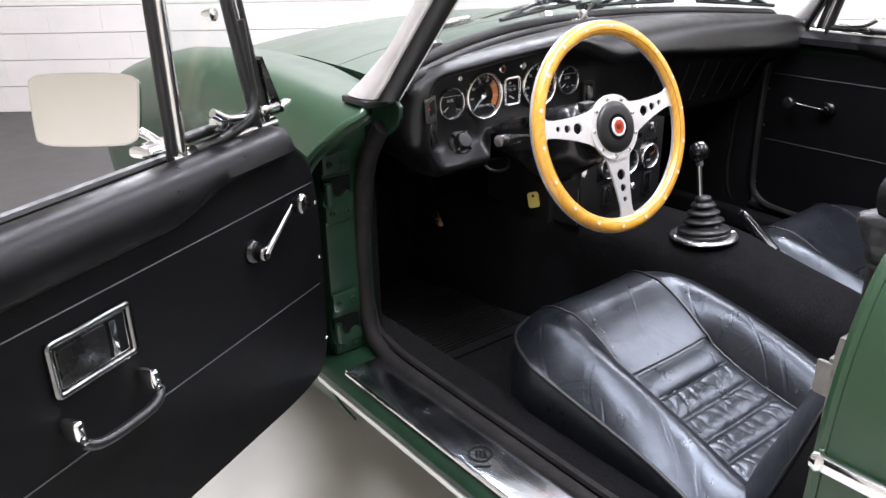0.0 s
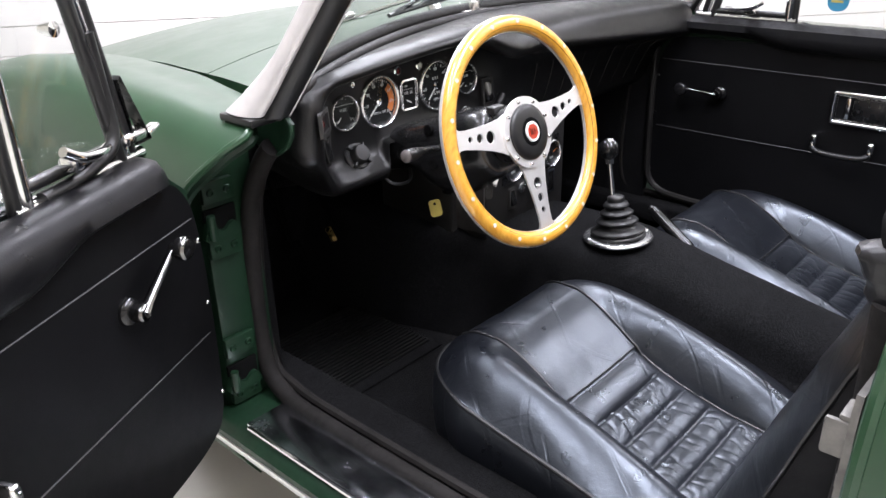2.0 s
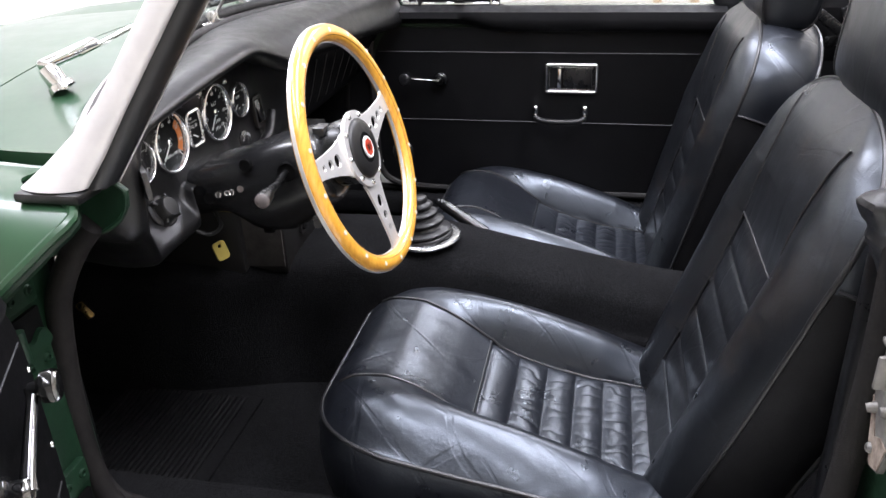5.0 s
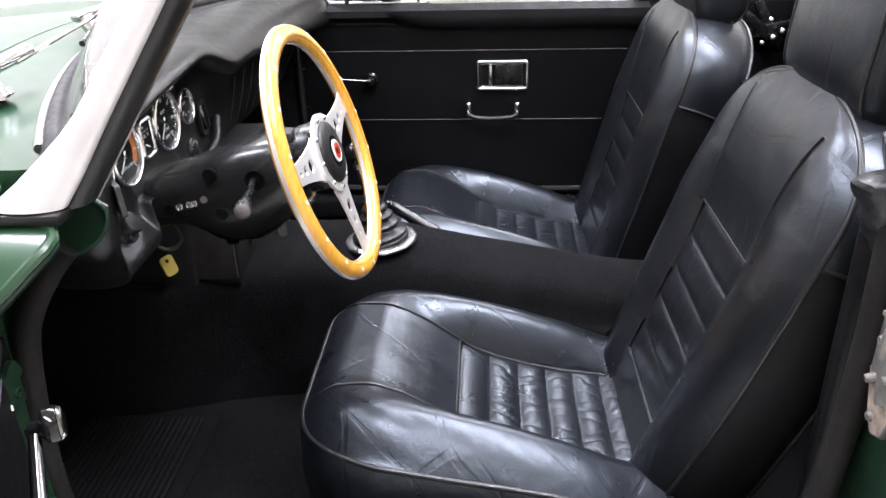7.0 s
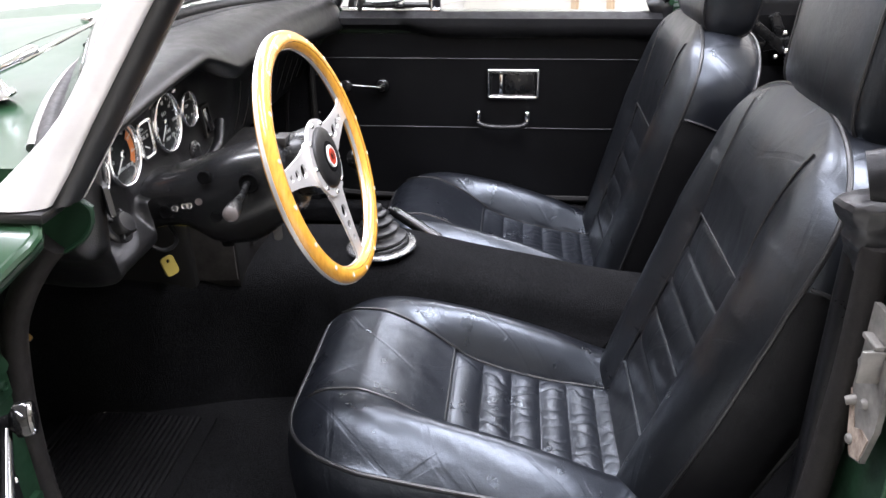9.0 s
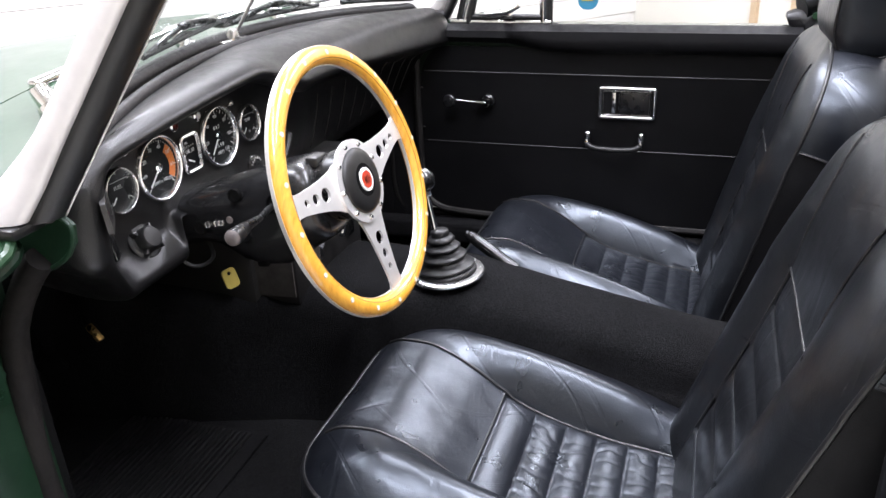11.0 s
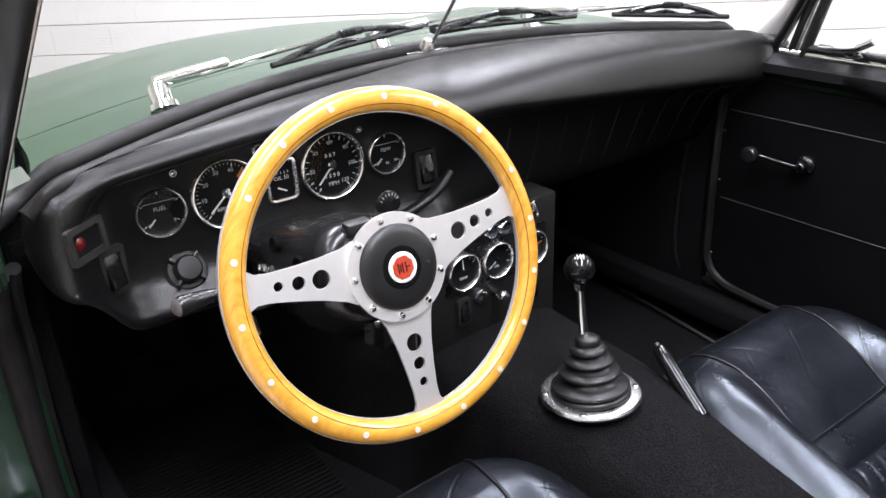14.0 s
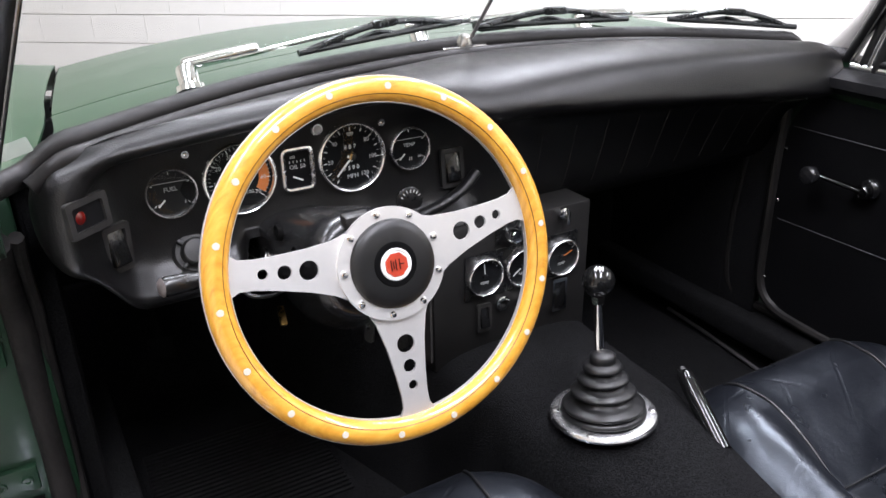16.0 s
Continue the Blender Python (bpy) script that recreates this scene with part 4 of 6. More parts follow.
# oil gauge, upright, with rounded corners
mo = on_panel(-0.3085, 0.7365)
oil = part("oil_gauge", tube([mo @ Vector((x, y, 0.003)) for x, y in rounded(0.0385, 0.0525, 0.007, 5)], 0.0032, 8, True), BEZEL, car, "upright rectangular chrome-rimmed oil pressure gauge", angle=30)
part("dial", plate(rounded(0.0385, 0.0525, 0.007), [], 0.0015, mo), DIAL, oil, smooth=False)
part("word", lettering("OIL 50", 0.0075, mo @ Matrix.Translation((0, 0.003, 0.0017))), GREYPRINT, oil, smooth=False)
part("word", lettering("100", 0.005, mo @ Matrix.Translation((-0.006, 0.016, 0.0017))), GREYPRINT, oil, smooth=False)
part("needle", box((0.005, -0.011, 0.0025), (0.014, 0.002, 0.0006), m=mo @ pose(0, 0, 0, 0, 0, -28)), WHITE, oil, smooth=False)
for i in range(5):
    part("mark", box((-0.010 + 0.005 * i, 0.010, 0.0017), (0.001, 0.003, 0.0004), m=mo), GREYPRINT, oil, smooth=False)


def warning_lamp(x, z, r, mat, label):
    m = on_panel(x, z)
    w = part("warning_lamp", lathe(((r, -0.002), (r, 0.003), (r * 0.8, 0.005), (r * 0.62, 0.005), (r * 0.6, 0.002)), 20, m), CHROME, car, label)
    part("lens", lathe(((0, 0.0055), (r * 0.35, 0.005), (r * 0.6, 0.0032)), 16, m), mat, w)


warning_lamp(-0.444, 0.779, 0.0055, CHROME, "tiny chrome warning lamp")
warning_lamp(-0.335, 0.784, 0.0085, REDLENS, "red warning lamp in a chrome ring")
warning_lamp(-0.279, 0.784, 0.0085, GREYPRINT, "pale warning lamp in a chrome ring")
warning_lamp(-0.190, 0.780, 0.0055, CHROME, "tiny chrome warning lamp")


def rocker(m, w, h, label, mat=SWITCHGREY, tip=-14):
    b = part("rocker_switch", plate(rounded(w, h, 0.004), [rounded(w * 0.66, h * 0.76, 0.002)], 0.006, m), mat, car, label, angle=30)
    part("key", box((0, 0, 0.004), (w * 0.62, h * 0.72, 0.009), 0.002, m @ pose(0, 0, 0, tip, 0, 0)), BAKELITE, b)
    return b


def facing(x, z, yaw, tilt):
    """Matrix on the dash end, turned by hand towards the driver."""
    p = dash_point(x, z)
    return pose(p.x, p.y - 0.0005, p.z, 90 - tilt, 0, yaw)


left_face = facing(-0.566, 0.750, 39, 4) @ Matrix.Translation((0, 0, 0.001))
red_sw = part("warning_switch", plate(rounded(0.056, 0.040, 0.004), [rounded(0.042, 0.026, 0.003)], 0.006, left_face), SWITCHGREY, car, "black switch plate with a red lamp", angle=30)
part("recess", box((0, 0, 0.001), (0.043, 0.027, 0.003), m=left_face), DIAL, red_sw, smooth=False)
part("lens", lathe(((0, 0.0045), (0.004, 0.0042), (0.0072, 0.002)), 16, left_face @ Matrix.Translation((-0.009, 0, 0.0005))), REDLENS, red_sw, "dark red lens")
rocker(facing(-0.541, 0.694, 30, -2) @ Matrix.Translation((0, 0, 0.0015)), 0.036, 0.058, "black rocker switch")
rocker(on_panel(-0.085, 0.700, 0.2805, 5), 0.036, 0.056, "black rocker switch")
part("dash_vent", lathe(((0.026, -0.002), (0.0262, 0.003), (0.023, 0.006), (0.0175, 0.006), (0.0170, 0.013), (0.0155, 0.017), (0, 0.018)), 28, on_dash(-0.452, 0.657)), RUBBER, car, "round black rotary knob surround")
knob = part("rotary_knob", lathe(((0.0165, 0.012), (0.0165, 0.018), (0.014, 0.021), (0, 0.022)), 20, on_dash(-0.452, 0.657)), RUBBER, car, "black rotary knob with four lugs")
for a in (45, 135, 225, 315):
    part("knob_lug", box((0.020, 0, 0.008), (0.010, 0.005, 0.010), 0.0015, on_dash(-0.452, 0.657) @ pose(0, 0, 0, 0, 0, a)), RUBBER, knob)
part("rotary_dial", lathe(((0.020, -0.004), (0.020, 0.004), (0.017, 0.006), (0, 0.007)), 24, on_panel(-0.154, 0.664, 0.279, 8)), PLASTIC, car, "black rotary dial")
for i in range(7):
    a = math.radians(30 + 20 * i)
    part("dial_mark", box((0, 0, 0), (0.004, 0.0012, 0.0006), m=on_panel(-0.154 + 0.0155 * math.cos(a), 0.664 + 0.0155 * math.sin(a), 0.2725, 8) @ pose(0, 0, 0, 0, 0, math.degrees(a))), GREYPRINT, car, smooth=False)

lip = spline([(-0.050, 0.268, 0.690), (-0.075, 0.262, 0.672), (-0.105, 0.257, 0.660), (-0.135, 0.262, 0.648), (-0.175, 0.272, 0.636), (-0.215, 0.276, 0.640)], 6)
part("dash_lip", tube(lip, 0.009, 12, squash=0.8), VINYL, car, "rounded lower edge of the dash")

# console instruments
CY = 0.2325


def on_console(x, z):
    return pose(x, CY, z, 90, 0, 0)


part("gauge_plate", plate(rounded(0.205, 0.072, 0.004), [], 0.002, on_console(0.010, 0.543)), PLASTIC, car, "thin black gauge backing plate", angle=30)
for x, z, nd, lab, wd in ((-0.060, 0.5435, 95, "small round chrome-rimmed aftermarket temperature gauge", "TEMP"), (0.006, 0.543, 215, "small round chrome-rimmed oil gauge", "OIL"), (0.080, 0.541, 20, "small round chrome-rimmed electrical gauge", "AMP")):
    gauge(x, z, 0.030, "console_gauge", m=on_console(x, z) @ Matrix.Translation((0, 0, 0.003)), sweep=(200, -20) if wd == "OIL" else (150, 30), needle=nd, major=5, minor=2, words=((wd, 0, -0.38, 0.22),), label=lab, small=True)
rocker(on_console(-0.060, 0.474), 0.024, 0.046, "small black rocker switch")
sw = part("light_switch", plate(rounded(0.027, 0.056, 0.002), [rounded(0.020, 0.044, 0.001)], 0.006, on_console(0.079, 0.476)), CHROME, car, "black switch in a chrome frame", angle=30)
part("key", box((0, 0, 0.003), (0.020, 0.043, 0.006), 0.0015, on_console(0.079, 0.476)), BAKELITE, sw)
part("socket", lathe(((0.012, 0), (0.012, 0.004), (0.0095, 0.006), (0.0065, 0.006), (0.0062, -0.004), (0, -0.004)), 20, on_console(-0.026, 0.488)), CHROME, car, "round chrome lighter socket")
part("pull_knob", lathe(((0.005, 0), (0.005, 0.014), (0.010, 0.018), (0.011, 0.026), (0.008, 0.031), (0, 0.032)), 20, on_console(0.002, 0.487)), CHROME, car, "chrome pull knob")
part("toggle_plate", box((0, 0, 0.002), (0.07, 0.036, 0.004), 0.0015, on_console(-0.006, 0.606)), PLASTIC, car)
for x in (-0.022, 0.004):
    part("heater_knob", lathe(((0.006, 0), (0.006, 0.012), (0.0115, 0.016), (0.0125, 0.024), (0.009, 0.031), (0, 0.032)), 20, on_console(x, 0.606)), CHROME, car, "chrome pull knob")
lk = part("ignition_lock", lathe(((0.009, 0), (0.009, 0.006), (0.006, 0.008), (0, 0.008)), 18, on_console(0.080, 0.612)), CHROME, car, "small chrome lock")
part("lock_tab", box((0.002, -0.004, 0.012), (0.005, 0.022, 0.008), 0.0015, on_console(0.080, 0.612)), CHROME, lk)

# ---- steering wheel and column ----
WM = Matrix(((1, 0, 0, -0.309), (0, 0.2923, -0.9563, 0.017), (0, 0.9563, 0.2923, 0.712), (0, 0, 0, 1))) @ Matrix.Rotation(math.radians(-2.2), 4, "Y")
wheel = part("steering_wheel", plate(circle(0, 0, 0.0580, 56), [], 0.005, WM @ Matrix.Translation((0, 0, 0.0005))), ALU, None, angle=30)
tagged(wheel, "three-spoke steering wheel with a varnished wooden rim", "steering wheel")
RIM = 0.1745
rows = []
for i in range(96):
    a = 2 * math.pi * i / 96
    row = []
    for j in range(16):
        b = 2 * math.pi * j / 16
        rr = RIM + 0.0128 * math.cos(b) * (1.0 + 0.0)
        row.append(WM @ Vector((rr * math.cos(a), rr * math.sin(a), 0.0115 * math.sin(b))))
    rows.append(row)
rows.append(rows[0])
bm = sheet(rows, True)
bmesh.ops.remove_doubles(bm, verts=bm.verts, dist=1e-6)
part("wooden_rim", bm, WOOD, wheel, "honey-coloured varnished wood rim")


def ring(r, z, thick, high, mat, name):
    rows = []
    for i in range(97):
        a = 2 * math.pi * i / 96
        rows.append([WM @ Vector((q * math.cos(a), q * math.sin(a), w)) for q, w in ((r - thick, z), (r, z + high), (r + thick, z), (r, z - high))])
    bm = sheet(rows, True)
    bmesh.ops.remove_doubles(bm, verts=bm.verts, dist=1e-6)
    return part(name, bm, mat, wheel)


rows = []
for i in range(97):
    a = 2 * math.pi * i / 96
    rows.append([WM @ Vector((q * math.cos(a), q * math.sin(a), w)) for q, w in ((RIM - 0.0133, -0.0050), (RIM - 0.0133, 0.0005), (RIM + 0.0133, 0.0005), (RIM + 0.0133, -0.0050))])
bm = sheet(rows, True)
bmesh.ops.remove_doubles(bm, verts=bm.verts, dist=1e-6)
part("rim_core", bm, ALU, wheel, "aluminium rim core", angle=30)
ring(RIM - 0.0055, 0.0098, 0.0007, 0.0008, DARKLINE, "inlay_line")
for i in range(18):
    a = math.radians(82 - 20 * i)
    part("rivet", lathe(((0, 0.0007), (0.0034, 0.0005), (0.0037, -0.001)), 14, WM @ Matrix.Translation(((RIM + 0.0015) * math.cos(a), (RIM + 0.0015) * math.sin(a), 0.0113))), RIVET, wheel)
for ang in (11, 172, 270.5):
    half = [(0.048, 0.033), (0.060, 0.0275), (0.085, 0.0215), (0.115, 0.0170), (0.140, 0.0145), (0.153, 0.0150), (0.161, 0.020), (0.168, 0.026)]
    out = half + [(x, -y) for x, y in half[::-1]]
    sp = plate(out, [circle(0.0855, 0, 0.0098), circle(0.1095, 0, 0.0070), circle(0.1305, 0, 0.0050)], 0.0035, WM @ pose(0, 0, -0.0025, 0, 0, ang))
    part("spoke", sp, ALU, wheel, "drilled brushed aluminium spoke", angle=30)
part("horn_pad", lathe(((0.0458, 0.004), (0.0455, 0.0075), (0.0435, 0.0100), (0.036, 0.0125), (0.022, 0.013), (0, 0.013)), 48, WM), RUBBER, wheel, "black horn pad")
part("pad_groove", lathe(((0.0165, 0.0132), (0.0215, 0.0138), (0.0225, 0.0134), (0.0232, 0.0128)), 32, WM), GAP, wheel, "dark ring in the horn pad")
part("badge_ring", lathe(((0.0165, 0.012), (0.0165, 0.0150), (0.0148, 0.0158), (0.014, 0.0150), (0, 0.0148)), 32, WM), WHITE, wheel, "white badge disc")
octw = [(0.0126 * math.cos(math.radians(22.5 + 45 * i)), 0.0126 * math.sin(math.radians(22.5 + 45 * i))) for i in range(8)]
part("badge", plate(octw, [], 0.0010, WM @ Matrix.Translation((0, 0, 0.0150))), RED, wheel, "red octagonal badge", smooth=False)
for x, w, h in ((-0.0060, 0.0011, 0.011), (-0.0035, 0.0011, 0.008), (-0.0010, 0.0011, 0.011), (0.0030, 0.0011, 0.011), (0.0055, 0.0045, 0.0011)):
    part("badge_bar", box((x, 0, 0.0163), (w, h, 0.0004), m=WM), DIAL, wheel, smooth=False)
for i in range(9):
    a = math.radians(100 + 40 * i)
    part("screw", lathe(((0, 0.0042), (0.0026, 0.0038), (0.0040, 0.002), (0.0042, 0.001)), 12, WM @ Matrix.Translation((0.0520 * math.cos(a), 0.0520 * math.sin(a), 0.0042))), CHROME, wheel)
part("boss", lathe(((0.046, -0.001), (0.050, -0.012), (0.048, -0.040), (0.044, -0.052), (0, -0.052)), 32, WM), PLASTIC, wheel, "black wheel boss")

# column shroud: a moulded cowl with a deep belly for the lock, from the boss into the dash
rows = []
for y, zt, zb, w in ((0.052, 0.737, 0.655, 0.044), (0.058, 0.744, 0.640, 0.054), (0.075, 0.745, 0.628, 0.058), (0.096, 0.740, 0.614, 0.060), (0.115, 0.735, 0.598, 0.060), (0.140, 0.727, 0.584, 0.060), (0.170, 0.717, 0.580, 0.060),
                     (0.190, 0.710, 0.582, 0.060), (0.206, 0.704, 0.594, 0.059), (0.225, 0.698, 0.607, 0.058), (0.260, 0.688, 0.610, 0.057), (0.36, 0.66, 0.585, 0.054)):
    mid, sec = (zt * 0.55 + zb * 0.45), []
    for a in range(36):
        ca, sa = math.cos(2 * math.pi * a / 36), math.sin(2 * math.pi * a / 36)
        h = zt - mid if sa > 0 else mid - zb
        narrow = 1 - 0.42 * max(0.0, -sa) ** 2 * min(1, max(0, (0.66 - zb) / 0.06))
        sec.append(Vector((-0.317 + w * narrow * math.copysign(abs(ca) ** 0.66, ca), y + 0.05 * sa * (h > 0) * 0.3, mid + h * math.copysign(abs(sa) ** 0.66, sa))))
    rows.append(sec)
cowl = part("column_cowl", sheet(rows, True, caps=True), SATIN, car, "black plastic steering column cowl", angle=50)
for y, z, r, mat in ((0.172, 0.704, 0.0075, GAP), (0.237, 0.650, 0.0080, GAP), (0.222, 0.656, 0.0042, OLDCHROME), (0.207, 0.660, 0.0040, OLDCHROME), (0.200, 0.661, 0.0040, OLDCHROME), (0.185, 0.667, 0.0042, DUSTY), (0.162, 0.645, 0.0070, GAP)):
    part("cowl_hole", lathe(((0, 0.0005), (r * 0.9, 0.0005), (r, 0.0022), (r * 1.2, 0.0018), (r * 1.3, -0.004)), 16, frame_to((-0.3765, y, z), (-1, 0, 0.12))), mat, cowl)
part("belly_screw", lathe(((0, 0.003), (0.008, 0.002), (0.010, -0.003)), 16, frame_to((-0.338, 0.166, 0.582), (-0.3, 0, -1))), GAP, cowl)
stalk_a = Vector((-0.366, 0.112, 0.697))
stalk_b = Vector((-0.521, 0.083, 0.7115))
dv = (stalk_b - stalk_a).normalized()
stalk = part("indicator_stalk", tube([stalk_a, stalk_a.lerp(stalk_b, 0.45) + Vector((0, 0, -0.003)), stalk_b - dv * 0.048, stalk_b - dv * 0.03, stalk_b - dv * 0.004, stalk_b], 0.006, 14, radii=[0.0042, 0.0045, 0.0058, 0.0092, 0.0105, 0.009]), PLASTIC, car, "black indicator stalk")
part("stalk_tip", lathe(((0, 0.004), (0.007, 0.003), (0.0098, 0)), 16, frame_to(stalk_b, dv)), DUSTY, stalk)
part("stalk_socket", lathe(((0, 0.0012), (0.0115, 0.0012), (0.0128, 0.003), (0.0142, 0.0022), (0.0150, -0.004)), 22, frame_to((-0.3765, 0.108, 0.697), (-1, 0, 0.05))), GAP, cowl, "dark stalk opening")
part("column_switch", box((-0.322, 0.070, 0.744), (0.030, 0.018, 0.014), 0.003), SWITCHGREY, cowl, "small grey switch block behind the wheel")
lock = part("ignition_lock", lathe(((0.012, -0.020), (0.012, 0.010), (0.0105, 0.013), (0.004, 0.014), (0, 0.012)), 20, frame_to((-0.300, 0.122, 0.622), (0.35, -0.85, -0.25))), OLDCHROME, car, "chrome ignition lock under the column")
part("key", box((0, 0, 0), (0.003, 0.022, 0.030), 0.001, frame_to((-0.298, 0.100, 0.611), (0.35, -0.85, -0.25))), OLDCHROME, lock)
part("key", plate(rounded(0.013, 0.034, 0.005), [circle(0, 0.011, 0.0025, 10)], 0.0025, pose(-0.300, 0.100, 0.592, 82, 0, -65)), PLASTIC, lock, "black key fob on a ring")
part("key_ring", tube([(-0.300 + 0.009 * math.cos(t), 0.099, 0.605 + 0.009 * math.sin(t)) for t in np.linspace(0, 2 * math.pi, 17)[:-1]], 0.001, 6, True), OLDCHROME, lock)
part("column_shaft", tube([(-0.315, 0.26, 0.63), (-0.315, 0.75, 0.47)], 0.022, 14), RUBBER, car)

# under the dash
part("yellow_tag", plate(rounded(0.026, 0.036, 0.007), [circle(0, 0.009, 0.0035, 12)], 0.004, look((-0.172, 0.350, 0.456), (0.13, 0.85, 0.25)) @ pose(0, 0, 0, 0, 0, 6)), YELLOW, car, "small yellow plastic connector tag")
part("tag_cable", tube(spline([(-0.157, 0.362, 0.468), (-0.15, 0.37, 0.52), (-0.17, 0.38, 0.58), (-0.2, 0.40, 0.62)], 5), 0.003, 8), RUBBER, car)
part("loop_cable", tube(spline([(-0.34, 0.26, 0.625), (-0.36, 0.235, 0.598), (-0.40, 0.24, 0.600), (-0.41, 0.27, 0.625)], 6), 0.003, 8), RUBBER, car)
part("heater_box", box((-0.10, 0.42, 0.46), (0.12, 0.22, 0.22), 0.012), PANEL, car, "black heater box beside the tunnel")
rows = [[Vector((-0.148 - 0.004 * math.sin(5 * v) * w, 0.236 + 0.20 * v, 0.415 + 0.012 * v + (0.20 - 0.02 * v) * w + 0.004 * math.sin(7 * v + 2))) for v in np.linspace(0, 1, 12)] for w in np.linspace(0, 1, 8)]
side_trim = part("tunnel_trim", thicken(sheet(rows), 0.004), TRIMBOARD, car, "scuffed dark trim board beside the tunnel")
part("trim_screw", lathe(((0, 0.003), (0.004, 0.002), (0.005, 0)), 12, frame_to((-0.153, 0.345, 0.486), (-1, 0, 0))), BRASS, side_trim)
spring = [(-0.432 + 0.010 * math.cos(1.3 * t), 0.43 + 0.004 * t, 0.561 + 0.010 * math.sin(1.3 * t)) for t in np.linspace(0, 12, 60)]
part("return_spring", tube(spring, 0.0016, 6), OLDCHROME, car, "small steel return spring under the dash")
for x in (-0.47, -0.365, -0.245):
    ped = part("pedal", tube(spline([(x, 0.70, 0.60), (x, 0.655, 0.48), (x, 0.625, 0.39), (x, 0.618, 0.35)], 5), 0.008, 8), GAP, car, "black foot pedal")
    part("pedal_pad", box((0, 0, 0), (0.044 if x < -0.3 else 0.036, 0.038, 0.012), 0.004, look((x, 0.602, 0.354), (x + 0.10, 1.3, -0.35))), BRASS if x > -0.3 else GAP, ped, "worn brass-coloured pedal pad" if x > -0.3 else "black rubber pedal pad")

# ---- gear lever, handbrake ----
gx, gy, gz = -0.032, -0.012, 0.4425
gtilt = pose(gx, gy, gz, -4, 0, 0)
boot_ring = part("gear_lever", lathe(((0.052, 0.001), (0.054, 0.0045), (0.063, 0.0045), (0.0665, 0.0035), (0.0685, 0.0005), (0.0685, -0.002)), 56, gtilt), BEZEL, None, angle=30)
tagged(boot_ring, "gear lever with a ribbed rubber boot and glossy black ball knob", "gear lever")
prof = [(0.0535, 0.001), (0.0545, 0.004), (0.050, 0.008)]
z0 = 0.009
for r0, r1, h in ((0.0530, 0.0330, 0.0190), (0.0415, 0.0265, 0.0165), (0.0330, 0.0205, 0.0150), (0.0255, 0.0160, 0.0135)):
    prof += [(r0 - 0.010, z0), (r0 - 0.003, z0 + 0.0008), (r0 - 0.0004, z0 + 0.0028), (r0, z0 + 0.0048), (r0 - 0.0022, z0 + 0.0072), (r1 + 0.006, z0 + 0.0100), (r1 + 0.001, z0 + h * 0.74), (r1, z0 + h - 0.002)]
    z0 += h
prof += [(0.0165, z0), (0.0165, z0 + 0.007), (0.0125, z0 + 0.010), (0, z0 + 0.010)]
part("rubber_boot", lathe(prof, 40, gtilt @ pose(0, 0, 0, -5, 2, 0)), RUBBER, boot_ring, "black ribbed rubber boot", angle=70)
for a in (25, 145, 215, 325):
    part("screw", lathe(((0, 0.0068), (0.004, 0.0062), (0.0058, 0.004)), 14, gtilt @ Matrix.Translation((0.0610 * math.cos(math.radians(a)), 0.0610 * math.sin(math.radians(a)), 0))), OLDCHROME, boot_ring)
ga, gb = Vector((-0.029, 0.004, 0.50)), Vector((-0.023, 0.024, 0.592))
gd = (gb - ga).normalized()
part("lever_shaft", tube([ga, ga.lerp(gb, 0.6), gb], 0.0056, 14, radii=[0.0062, 0.0055, 0.005]), CHROME, boot_ring)
part("lock_nut", lathe(((0.0045, -0.006), (0.0085, -0.006), (0.0085, 0.003), (0.0075, 0.004), (0.0075, 0.008), (0, 0.009)), 6, frame_to(gb - gd * 0.003, gd)), CHROME, boot_ring)
kc = Vector((-0.022, 0.027, 0.612))
part("ball_knob", lathe([(0.0205 * math.sin(math.pi * i / 16), -0.0205 * math.cos(math.pi * i / 16)) for i in range(17)], 32, frame_to(kc, gd)), BAKELITE, boot_ring, "glossy black ball knob")
km = frame_to(kc, (gd + Vector((-0.25, -0.45, 0.1))).normalized())
for x in (-0.004, 0.0, 0.004):
    part("shift_mark", box((x, 0, 0.0203), (0.0009, 0.009, 0.0006), m=km), WHITE, boot_ring, smooth=False)
part("shift_mark", box((0, 0, 0.0204), (0.009, 0.0009, 0.0006), m=km), WHITE, boot_ring, smooth=False)

ha, hb = Vector((0.106, -0.012, 0.458)), Vector((0.081, -0.112, 0.404))
hd = (hb - ha).normalized()
hbk = part("handbrake", tube([ha, ha + hd * 0.003, ha + hd * 0.02, hb - hd * 0.012, hb], 0.01, 16, radii=[0.0075, 0.0105, 0.0120, 0.0128, 0.0128]), BAKELITE)
tagged(hbk, "black handbrake lever with a chrome foot beside the tunnel", "handbrake")
part("lever_shaft", tube([hb, hb + hd * 0.10], 0.0075, 12), CHROME, hbk)
part("release_button", lathe(((0.005, 0), (0.005, 0.006), (0, 0.007)), 14, frame_to(ha, -hd)), RUBBER, hbk)

# ---- doors ----


